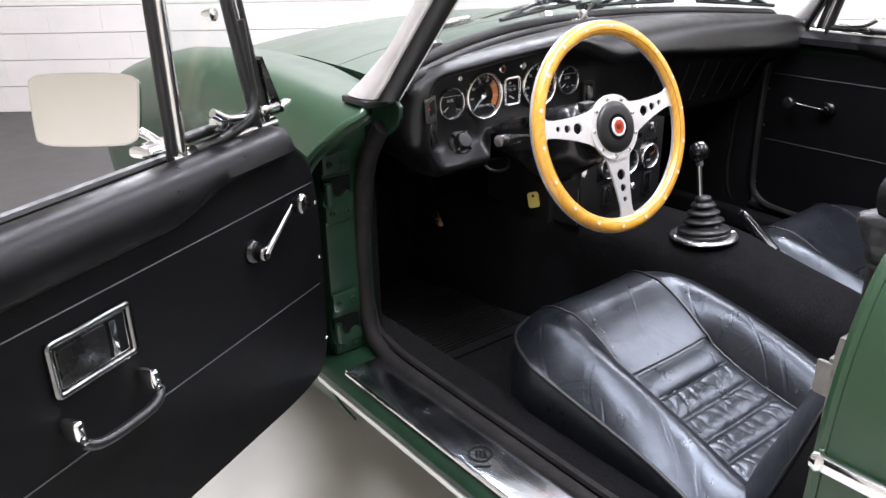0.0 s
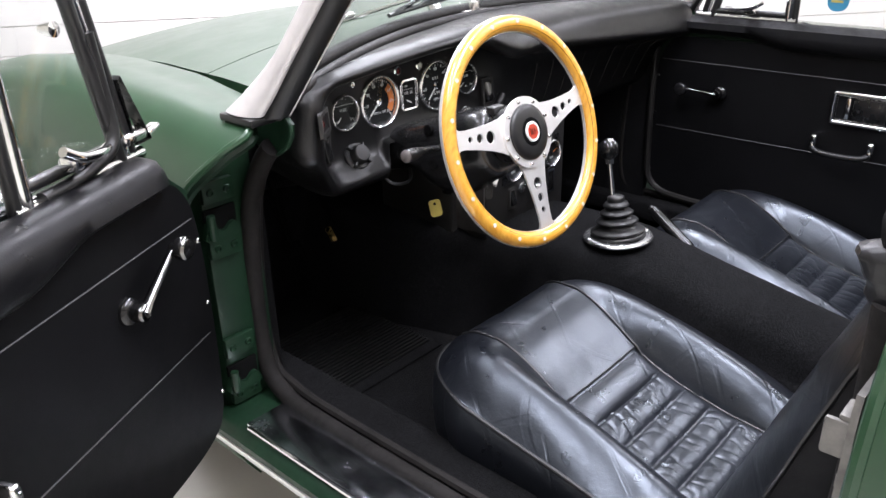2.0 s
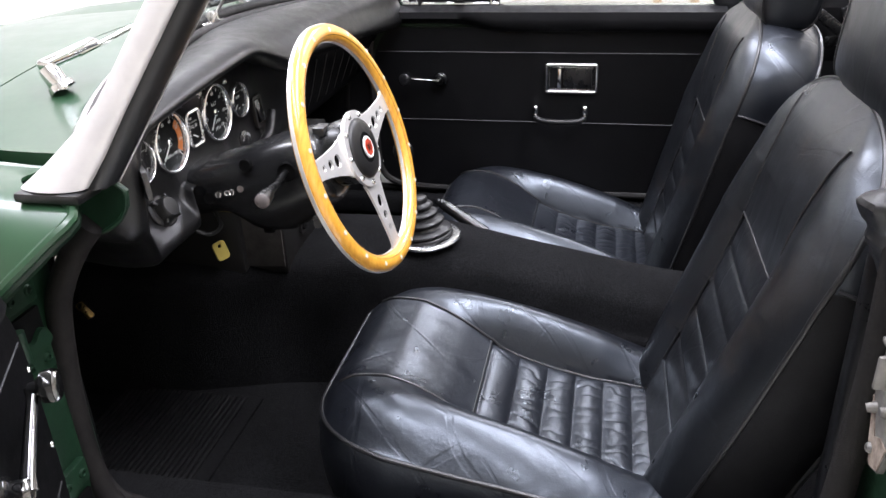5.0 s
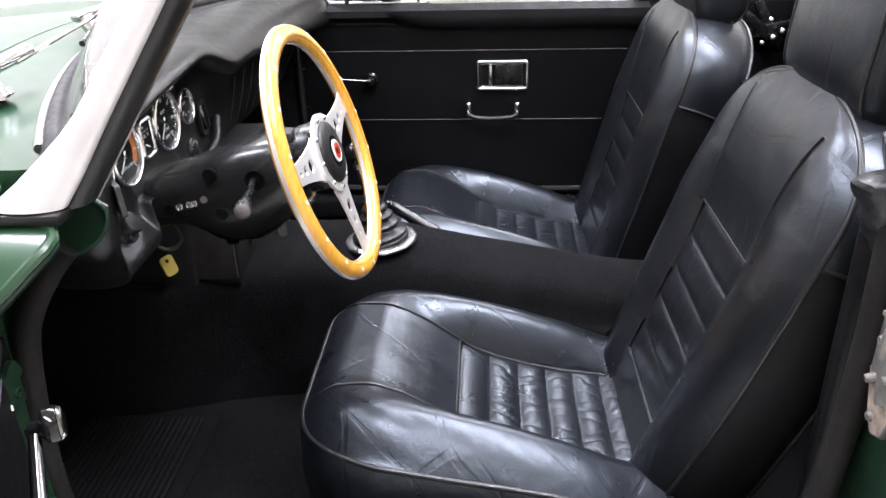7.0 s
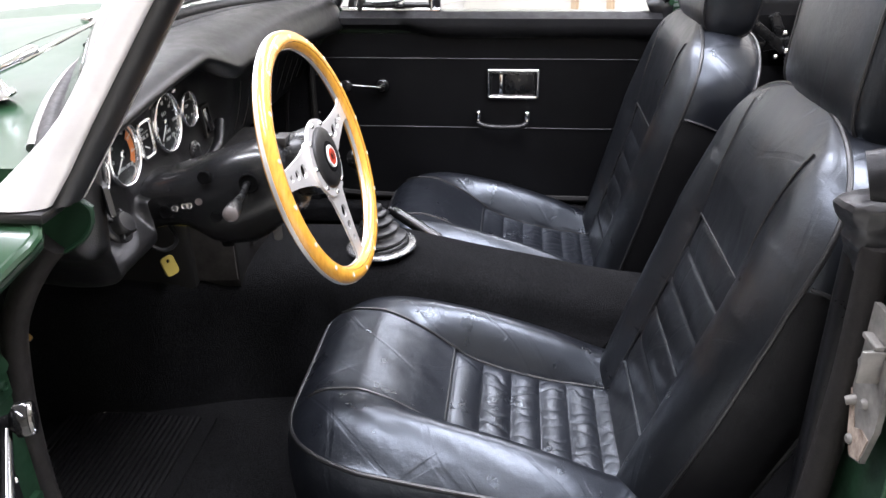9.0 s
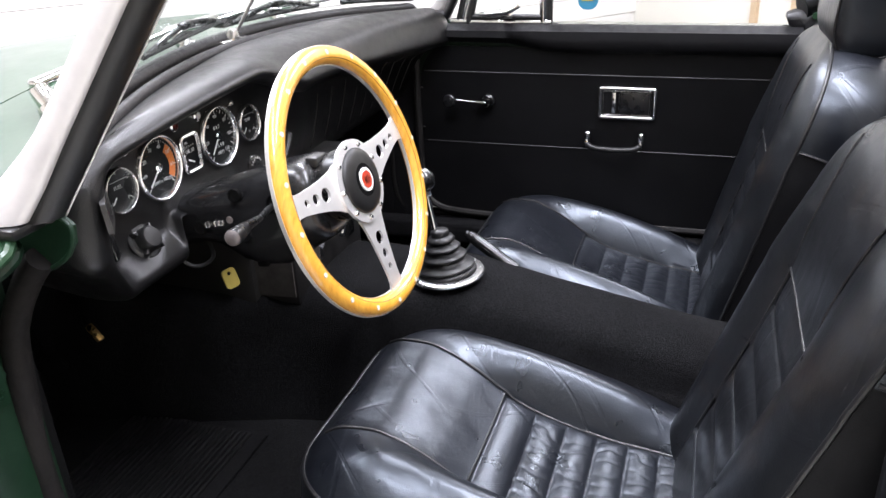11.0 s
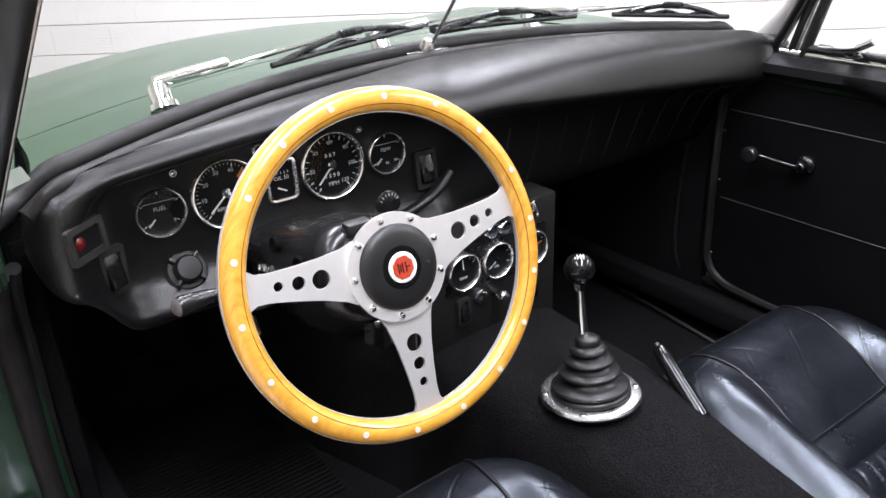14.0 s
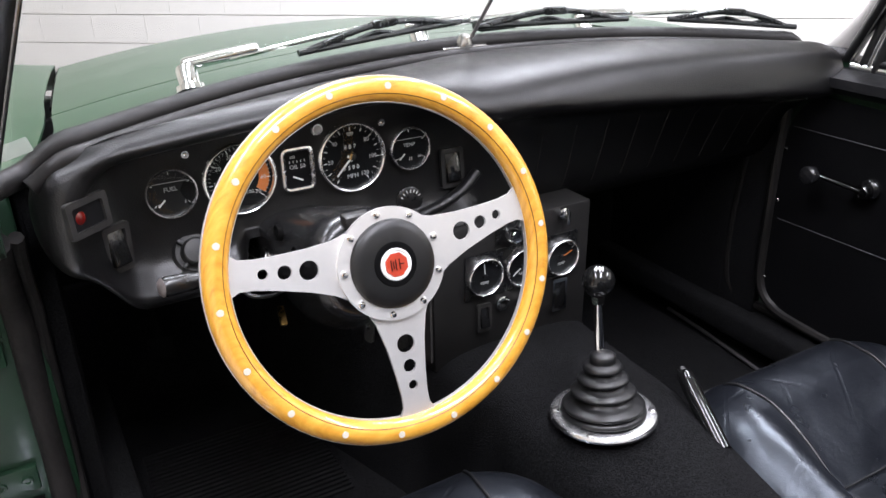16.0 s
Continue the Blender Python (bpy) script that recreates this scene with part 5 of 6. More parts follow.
def build_door(origin, d, n, side, crank, grip, release, light):
    """origin: foot point of the card's front edge; d: along the door to its lock end; n: into the cabin."""
    o, d, n = Vector((*origin, 0)), Vector((*d, 0)).normalized(), Vector((*n, 0)).normalized()

    def P(s, w, z):
        return o + d * s + n * w + Vector((0, 0, z))

    hand = d.cross(Vector((0, 0, 1))).dot(n)
    # local matrix on the card: x along the door, y up, z into the cabin (left-handed sides get x turned)
    def M(s, w, z):
        x = d if hand > 0 else -d
        x = Vector((0, 0, 1)).cross(n)
        p = P(s, w, z)
        return Matrix(((x.x, 0, n.x, p.x), (x.y, 0, n.y, p.y), (0, 1, 0, p.z), (0, 0, 0, 1)))

    L = 0.875
    shell_rows = []
    for s in np.linspace(0.004, L - 0.004, 14):
        lo = 0.285 + 0.05 * max(0, 1 - s / 0.09) ** 2
        sec = [(-0.004, lo), (-0.075, lo - 0.03), (-0.118, lo - 0.02), (-0.142, 0.36), (-0.150, 0.50), (-0.146, 0.60), (-0.130, 0.69), (-0.100, 0.745), (-0.070, 0.756), (-0.040, 0.756), (-0.004, 0.752)]
        sec = [(w, min(z, 0.690 + 0.066 * min(1, s / 0.08), 0.760 if side > 0 else 1)) for w, z in sec]
        shell_rows.append([P(s, w, z) for w, z in sec])
    door = part("door", sheet(shell_rows, True, caps=True), GREEN_SHADED, car, "open green driver's door with a black vinyl card" if side < 0 else "closed green passenger door with a black vinyl card", angle=35)
    # card
    edge = ((0.062, 0.725), (0.040, 0.710), (0.020, 0.682), (0.010, 0.645), (0.004, 0.575), (0.005, 0.45), (0.011, 0.36), (0.020, 0.325), (0.038, 0.304), (0.080, 0.292), (0.14, 0.288))
    out = [(v.x, v.y) for v in spline([Vector((*p, 0)) for p in edge], 4)]
    out += [(L - 0.06, 0.288), (L - 0.02, 0.30), (L, 0.34), (L, 0.70), (L - 0.004, 0.725)]
    bm = bmesh.new()
    f = bm.faces.new([bm.verts.new(P(s, 0, z)) for s, z in out])
    r = bmesh.ops.extrude_face_region(bm, geom=[f])
    bmesh.ops.translate(bm, vec=n * 0.007, verts=[v for v in r["geom"] if isinstance(v, bmesh.types.BMVert)])
    part("door_card", bm, CARD, door, "black vinyl door card", smooth=False)
    # padded top roll, thicker towards the lock end
    rows = []
    head = 0.066 if side < 0 else 0.010
    for s in np.linspace(head, L - 0.002, 48):
        k = lerp(((0.21, 0.0), (0.36, 1.0)), s)
        e = min(1, max(0, (s - head) / 0.022)) ** 0.5
        lo, dz, top = 0.735 - 0.020 * k, -0.014, 0.0
        if side < 0:
            lo, dz, top = 0.718 - 0.026 * k, -0.017, -0.012
        sec = [(-0.066, 0.778 + dz), (-0.040, 0.786 + dz), (-0.008, 0.788 + dz), (0.014, 0.780 + dz + 0.5 * top), (0.026, 0.765 + top), (0.0285, 0.75 + top), (0.022 + 0.008 * k, lo + 0.016), (0.012 + 0.004 * k, lo + 0.002), (-0.002, lo - 0.002), (-0.03, lo), (-0.066, 0.738)]
        if side < 0:
            sec = [(-0.046, 0.735), (-0.044, 0.753), (-0.034, 0.763), (-0.016, 0.769), (0.003, 0.767), (0.016, 0.759), (0.025, 0.747), (0.0295, 0.733), (0.024 + 0.008 * k, lo + 0.017), (0.013 + 0.004 * k, lo + 0.003), (-0.002, lo - 0.002), (-0.03, lo)]
        rows.append([P(s, w if w < 0 else w * (0.35 + 0.65 * e), z - 0.010 * (1 - e) * (z > 0.75)) for w, z in sec])
    part("door_top_roll", sheet(rows, True, caps=True), PADVINYL if side < 0 else DULLVINYL, door, "padded black vinyl door top", angle=60)
    for z, s1 in (((0.664, L - 0.03), (0.486, L - 0.10)) if side > 0 else ((0.658, L - 0.03), (0.472, L - 0.10))):
        part("trim_bead", tube([P(0.02, 0.0075, z), P(s1, 0.0075, z)], 0.0010, 6), BEAD, door, "thin silver trim bead")
    for s, z in ((0.012, 0.52), (0.011, 0.36), (0.012, 0.62)):
        part("card_screw", lathe(((0, 0.003), (0.003, 0.002), (0.004, 0)), 10, M(s, 0.007, z)), OLDCHROME, door)
    # window crank
    ps, pz, ks, kz = crank
    crank = part("window_crank", lathe(((0.0195, 0), (0.0195, 0.004), (0.016, 0.009), (0.0125, 0.011), (0.0125, 0.021), (0, 0.022)), 24, M(ps, 0.007, pz)), BAKELITE, door, "chrome window winder")
    part("boss_ring", lathe(((0.0125, 0.020), (0.0128, 0.024), (0.010, 0.028), (0.007, 0.028), (0.005, 0.025), (0, 0.025)), 22, M(ps, 0.007, pz)), WINDER, door)
    a, b = P(ps, 0.030, pz), P(ks, 0.036, kz)
    part("crank_arm", tube([a, a.lerp(b, 0.15), a.lerp(b, 0.9), b], 0.006, 12, radii=[0.0105, 0.0075, 0.0055, 0.008], squash=0.7), WINDER, door)
    part("crank_knob", lathe(((0.006, -0.004), (0.008, 0.004), (0.0155, 0.009), (0.0165, 0.018), (0.013, 0.024), (0.006, 0.0255), (0, 0.0255)), 22, M(ks, 0.036, kz)), BAKELITE if side < 0 else SATIN, door, "black winder knob")
    part("knob_rim", lathe(((0.0150, 0.019), (0.0160, 0.0205), (0.0148, 0.0225), (0.0135, 0.0238)), 22, M(ks, 0.036, kz)), WINDER if side < 0 else SATIN, door)
    # interior release: chrome frame round a recess
    cs, cz, w, h = release
    rel = part("door_release", tube([M(cs, 0.011, cz) @ Vector((x, y, 0)) for x, y in rounded(w - 0.009, h - 0.009, 0.005, 4)], 0.0052, 10, True), WINDER if side < 0 else CHROME, door, "chrome-framed recessed door release", angle=50)
    part("inner_frame", tube([M(cs, 0.009, cz) @ Vector((x, y, 0)) for x, y in rounded(w - 0.024, h - 0.022, 0.003, 3)], 0.0022, 8, True), OLDCHROME, door)
    part("recess", box((0, 0, 0.0035), (w - 0.020, h - 0.018, 0.003), m=M(cs, 0.006, cz)), DIAL, rel, smooth=False)
    sgn = 1 if M(cs, 0, cz).to_3x3().col[0].dot(d) > 0 else -1
    part("release_flap", box((sgn * 0.016, 0, 0.0065), (0.070, h - 0.026, 0.006), 0.002, M(cs, 0.006, cz)), PLASTIC, door, "black textured release flap")
    part("release_tab", box((-sgn * 0.030, 0.0, 0.0065), (0.010, h - 0.028, 0.005), 0.0015, M(cs, 0.006, cz)), CHROME, door)
    # pull strap
    ga, gb = grip
    gl = gb - ga
    pull = part("pull_handle", tube(spline([P(ga, 0.037, 0.509), P(ga + 0.07 * gl, 0.042, 0.503), P(ga + 0.22 * gl, 0.045, 0.4995), P(ga + 0.5 * gl, 0.045, 0.498), P(ga + 0.78 * gl, 0.045, 0.4995), P(ga + 0.93 * gl, 0.042, 0.503), P(gb, 0.037, 0.509)], 5), 0.0068, 12), RUBBER, door, "black pull handle with chrome ends")
    for q in (ga, gb):
        part("chrome_end", box((0, 0.004, 0.015), (0.015, 0.027, 0.030), 0.006, M(q, 0.007, 0.520), seg=3), CHROME, door)
        part("bolt", lathe(((0, 0.006), (0.005, 0.004), (0.006, 0)), 12, M(q, 0.038, 0.512)), CHROME, door)
    # quarter light: chrome framed fixed pane
    qa, qb = light
    rake = 0.27 if side > 0 else 0.21
    sill_z = 0.770 if side > 0 else 0.758
    rear0, rear1 = P(qb, -0.030, sill_z), P(qb, -0.030, 1.17)
    fr0, fr1 = P(qa, -0.030, sill_z), P(qa + rake * 0.38, -0.030, 1.15)
    q = part("quarter_light", tube([rear0, rear1], 0.010, 12), CHROME, door, "chrome quarter light frame")
    part("rear_channel", tube([rear0 + d * 0.015, rear1 + d * 0.015], 0.008, 10), RUBBER, door)
    part("front_bar", tube([fr0, fr1], 0.008, 12), CHROME, door)
    part("front_seal", tube([fr0 + d * 0.013 + n * 0.002, fr1 + d * 0.012 + n * 0.002], 0.009, 10), RUBBER, door)
    part("front_seal", tube([fr0 - d * 0.013, fr1 - d * 0.013], 0.008, 10), RUBBER, door)
    part("base_bar", tube([P(qa - 0.03, -0.030, sill_z + 0.006), P(qb + 0.02, -0.030, sill_z + 0.006)], 0.010, 12), CHROME, door)
    part("base_seal", tube([P(qa + 0.01, -0.028, 0.788), P(qb, -0.028, 0.788)], 0.008, 10), RUBBER, door)
    bm = bmesh.new()
    bm.faces.new([bm.verts.new(v) for v in (P(qa + 0.012, -0.030, 0.782), P(qb - 0.002, -0.030, 0.782), P(qb - 0.002, -0.030, 1.14), P(qa + rake * 0.38 + 0.008, -0.030, 1.14))])
    part("pane", thicken(bm, 0.003), GLASS, door).visible_shadow = False
    part("catch", tube(spline([P(qa + 0.05, -0.016, 0.796), P(qa + 0.085, 0.000, 0.800), P(qa + 0.12, 0.004, 0.806), P(qa + 0.145, 0.002, 0.820)], 5), 0.0065, 10), CHROME, door, "chrome quarter light catch")
    part("catch_foot", box((0, 0, 0.0), (0.030, 0.018, 0.026), 0.005, M(qa + 0.115, -0.010, 0.798)), CHROME, door)
    part("catch_knob", lathe(((0.005, -0.012), (0.008, 0.0), (0.009, 0.006), (0, 0.008)), 14, M(qa + 0.105, -0.014, 0.945)), CHROME, door)
    part("waist_rail", tube([P(qb, -0.050, 0.763), P(L, -0.050, 0.761)], 0.007, 8), RUBBER, door, "black window slot seal")
    # driver's trim is coloured black in place of its bright chrome reflection
    part("waist_trim", tube([P(qb - 0.02, -0.070, 0.766 - 0.008 * (side < 0)), P(L, -0.070, 0.764 - 0.008 * (side < 0))], 0.008 if side > 0 else 0.005, 8), CHROME if side > 0 else RUBBER, door, "chrome waist trim, black on the driver's door")
    return door, P, M


left_door, LP, LM = build_door((-0.781, 0.259), (-0.8870, -0.4617), (0.4617, -0.8870), -1, (0.188, 0.599, 0.113, 0.657), (0.436, 0.557), (0.4985, 0.597, 0.127, 0.075), (0.085, 0.268))
right_door, RP, RM = build_door((0.612, 0.265), (0, -1), (-1, 0), 1, (0.184, 0.594, 0.098, 0.602), (0.432, 0.556), (0.518, 0.6015, 0.133, 0.077), (0.114, 0.31))

part("quarter_light_pivot", box((0, 0, 0), (0.050, 0.018, 0.026), 0.007, LM(0.070, -0.030, 0.790), seg=3), OLDCHROME, left_door, "dull metal quarter light pivot")
bend = spline([LP(0.118, -0.026, 0.93), LP(0.110, -0.026, 0.86), LP(0.108, -0.024, 0.815), LP(0.118, -0.022, 0.792), LP(0.145, -0.022, 0.780), LP(0.19, -0.022, 0.772), LP(0.25, -0.022, 0.770)], 6)
part("quarter_light_seal", tube(bend, 0.0085, 10), RUBBER, left_door, "black rubber quarter light seal")
part("frame_blade", sheet([[LP(s, w, z) for s, w, z in ((0.040, -0.018, 0.780), (0.082, -0.018, 0.872), (0.088, -0.018, 0.868), (0.072, -0.018, 0.780))], [LP(s, w, z) for s, w, z in ((0.040, -0.036, 0.780), (0.082, -0.036, 0.872), (0.088, -0.036, 0.868), (0.072, -0.036, 0.780))]], True), PLASTIC, left_door, "dark wedge of the quarter light frame", smooth=False)
part("frame_cap", box((0, 0, 0), (0.030, 0.008, 0.016), 0.003, LM(0.028, -0.028, 0.788) @ pose(0, 0, 0, 0, 0, 14), seg=2), CHROME, left_door, "bright frame cap")

# raised glass of the passenger door with a small round-ended sticker
bm = bmesh.new()
bm.faces.new([bm.verts.new(RP(s, -0.040, z)) for s, z in ((0.315, 0.774), (0.868, 0.774), (0.868, 1.10), (0.80, 1.14), (0.315, 1.14))])
pane = part("side_window", thicken(bm, 0.003), GLASS, right_door, "clear raised side window")
pane.visible_shadow = False
sm = RM(0.413, -0.036, 0.855)
tag = part("window_sticker", plate(rounded(0.046, 0.100, 0.020), [], 0.0008, sm), BLUE, right_door, "blue sticker with yellow stripes", smooth=False)
for dy in (-0.028, -0.016, -0.004, 0.008, 0.020):
    part("stripe", box((-0.002, dy, 0.0012), (0.026, 0.0052, 0.0006), m=sm), YELLOW if dy < -0.02 else STICKERPALE, right_door, smooth=False)

# driver's door mirror, glass turned to the driver
mc = LP(0.283, -0.150, 0.826)
mface = look(mc, Vector((-1.72, -0.92, 1.25))) @ pose(0, 0, 0, 0, 0, 2)      # local -z to the driver
mturn = mface @ pose(0, 0, 0, 0, 180, 0)
shape = [(0.083, 0.028), (0.079, 0.041), (0.066, 0.047), (0.03, 0.050), (-0.03, 0.050), (-0.066, 0.048), (-0.079, 0.043), (-0.083, 0.030), (-0.078, -0.036), (-0.070, -0.047), (-0.052, -0.052), (0, -0.054), (0.052, -0.053), (0.070, -0.048), (0.078, -0.036)]
shape = [(x * 0.84 - 0.017, y * 0.93) for x, y in shape]
shape = [(v.x, v.y) for v in spline([Vector((x, y, 0)) for x, y in shape], 3, True)]
mirror = part("door_mirror", plate([((x + 0.017) * 1.03 - 0.017, y * 1.04) for x, y in shape], [], 0.016, mturn @ Matrix.Translation((0, 0, -0.0165))), CHROME, car, "chrome door mirror with a wide rounded glass", angle=30)
part("mirror_glass", plate(shape, [], 0.001, mturn), MIRROR, mirror, "bright mirror glass", smooth=False)
part("mirror_arm", tube(spline([LP(0.245, -0.085, 0.768), LP(0.243, -0.105, 0.780), LP(0.250, -0.150, 0.800), LP(0.285, -0.162, 0.826)], 5), 0.009, 12, squash=0.6), CHROME, mirror)
part("mirror_foot", box((0, 0, 0), (0.075, 0.016, 0.045), 0.007, LM(0.25, -0.085, 0.768), seg=3), CHROME, mirror)

# ---- wipers ----


def wiper(pivot, arm_end, blade_a, blade_b):
    p, e, a, b = Vector(pivot), Vector(arm_end), Vector(blade_a), Vector(blade_b)
    w = part("wiper", lathe(((0.020, -0.022), (0.019, -0.014), (0.0145, -0.012), (0.0145, 0.006), (0.012, 0.014), (0, 0.016)), 20, frame_to(p, (0, 0.5, 0.85))), CHROME, car, "chrome wiper arm with a black blade")
    part("arm_root", box((0, 0, 0), (0.022, 0.105, 0.016), 0.006, look(p.lerp(e, 0.17) + Vector((0, 0.010, 0.014)), e + Vector((0, 0, 0.014))) @ pose(0, 0, 0, 90, 0, 0), seg=3), CHROME, w)
    part("arm", tube([p.lerp(e, 0.2) + Vector((0, 0, 0.01)), p.lerp(e, 0.6) + Vector((0, 0, 0.012)), e + Vector((0, 0, 0.012))], 0.0035, 8), CHROME, w)
    part("blade_rubber", tube([a, a.lerp(b, 0.5) + Vector((0, 0, 0.001)), b], 0.0045, 8), RUBBER, w)
    mid = a.lerp(b, 0.5)
    bridge = [a.lerp(b, 0.08), a.lerp(b, 0.25) + Vector((0, 0, 0.011)), mid + Vector((0, 0, 0.018)), a.lerp(b, 0.75) + Vector((0, 0, 0.011)), a.lerp(b, 0.92)]
    part("blade_bridge", tube(spline(bridge, 5), 0.0045, 8), PLASTIC, w, "black wiper blade bridge")
    for k in (0.02, 0.30, 0.62):
        part("claw", tube(spline([a.lerp(b, k), a.lerp(b, k + 0.15) + Vector((0, 0, 0.008)), a.lerp(b, k + 0.3)], 4), 0.0032, 6), PLASTIC, w)
    part("blade_clip", box((0, 0, 0), (0.014, 0.040, 0.012), 0.004, look(mid + Vector((0, 0, 0.018)), b + Vector((0, 0, 0.018))) @ pose(0, 0, 0, 90, 0, 0)), PLASTIC, w)


def on_screen(x, t, off=0.012):
    return ws_point(x, t) + Vector((0, off * 0.66, off * 0.75))


wiper((-0.395, 0.438, 0.836), on_screen(-0.12, 0.085), on_screen(-0.265, 0.058), on_screen(0.0, 0.085))
wiper((-0.03, 0.47, 0.85), on_screen(0.16, 0.075), on_screen(0.03, 0.055), on_screen(0.30, 0.06))
wiper((0.28, 0.455, 0.845), on_screen(0.46, 0.075), on_screen(0.37, 0.06), on_screen(0.585, 0.05))

# plain black box at the foot of the screen
part("scuttle_block", box((0.10, 0.452, 0.862), (0.075, 0.03, 0.022), 0.006, seg=2), RUBBER, car, "small black block on the scuttle")

# interior mirror rod on the dash top
mb = part("mirror_bracket", box((0, 0.388, 0.842), (0.075, 0.022, 0.006), 0.002, None), OLDCHROME, car, "small metal mirror stay bracket")
part("bracket_boss", lathe(((0.014, 0), (0.012, 0.012), (0.007, 0.02), (0, 0.021)), 14, frame_to((0, 0.385, 0.842), (0, -0.3, 1))), OLDCHROME, mb)
part("stay_rod", tube([(0.006, 0.383, 0.848), (0.030, 0.312, 0.960), (0.052, 0.245, 1.065), (0.070, 0.186, 1.160)], 0.003, 8), STEEL, mb, "thin steel mirror stay rod")
part("sticker", plate(rounded(0.030, 0.019, 0.002), [], 0.0004, look(ws_point(-0.620, 0.060) + Vector((0, -0.006, 0)), ws_point(-0.620, 0.060) + Vector((0.1, 0.6, -0.75))) @ pose(0, 0, 0, 0, 0, 20)), STICKER, car, "small pale paper sticker inside the screen", smooth=False)

# ---- seats ----
SX, SW = -0.338, 0.236


HALF = ((-0.50, 0.119), (-0.42, 0.117), (-0.30, 0.113), (-0.155, 0.111), (-0.05, 0.114), (0.02, 0.119), (0.06, 0.126))
MID = ((-0.50, 0.258), (-0.42, 0.266), (-0.30, 0.285), (-0.20, 0.315), (-0.155, 0.337), (-0.10, 0.374), (-0.060, 0.396), (-0.022, 0.407), (0.012, 0.405), (0.036, 0.393), (0.052, 0.375), (0.058, 0.364))
EDGE = ((-0.50, 0.262), (-0.43, 0.270), (-0.38, 0.282), (-0.32, 0.298), (-0.25, 0.314), (-0.16, 0.328), (-0.06, 0.341), (0.0, 0.350), (0.058, 0.360))
TOPS = ((-0.50, 0.288), (-0.42, 0.303), (-0.33, 0.338), (-0.25, 0.364), (-0.16, 0.388), (-0.08, 0.403), (-0.030, 0.407), (0.006, 0.402), (0.034, 0.388), (0.052, 0.372), (0.058, 0.364))


def cushion_half(y):
    """half width of the pleated middle panel."""
    return smooth(HALF, y)


def cushion_z(u, y):
    base, rim, top = smooth(MID, y), smooth(EDGE, y), smooth(TOPS, y)
    w, a = cushion_half(y), abs(u)
    soft = 0.0013 * noise.noise(Vector((u * 13, y * 10, 7.7))) + 0.0006 * noise.noise(Vector((u * 36, y * 26, 2.2)))
    if a <= w:
        t = a / w
        z = base + 0.004 * (t ** 4)
        if y < -0.155:
            n, k = divmod((-0.155 - y) / 0.050, 1.0)
            puff = math.sqrt(max(0, math.sin(math.pi * k)))
            z += 0.0092 * puff * (1 - t ** 10) - 0.005
            if n > 0:
                s = u * 120 + 26 * y * math.copysign(1, math.sin(n * 2.7 + 1)) + 3.7 * n + 2.6 * noise.noise(Vector((u * 26, y * 30, n)))
                fold = (0.6 - 2.6 * (1 - abs(math.sin(s))) ** 3) * (0.30 + 0.9 * max(0, noise.noise(Vector((u * 22, y * 14, 6.5 + n)))) + 0.45 * t)
                fold += 0.5 * noise.noise(Vector((u * 60 + y * 24, y * 26 - u * 12, 3.1 + n)))
                z += 0.0010 * puff * (1 - t ** 8) * fold
        return z + soft
    t = (a - w) / (SW - w)
    e = base + 0.004
    # rise from the seam, round crown, fall to the welt
    k = min(1.0, t / 0.50)
    z = e + (top - e) * (1 - (1 - k) ** 2.0)
    front = min(1, max(0, (0.05 - y) / 0.10))
    z += 0.005 * math.sin(math.pi * min(1, t)) * front
    f = max(0.0, (t - 0.22) / 0.78)
    return z + (rim - z) * f ** 2.2 + soft * (1 - t ** 6)


def edge_y(u):
    """The front edge bows back towards the corners."""
    return 0.058 - 0.125 * (abs(u) / SW) ** 6


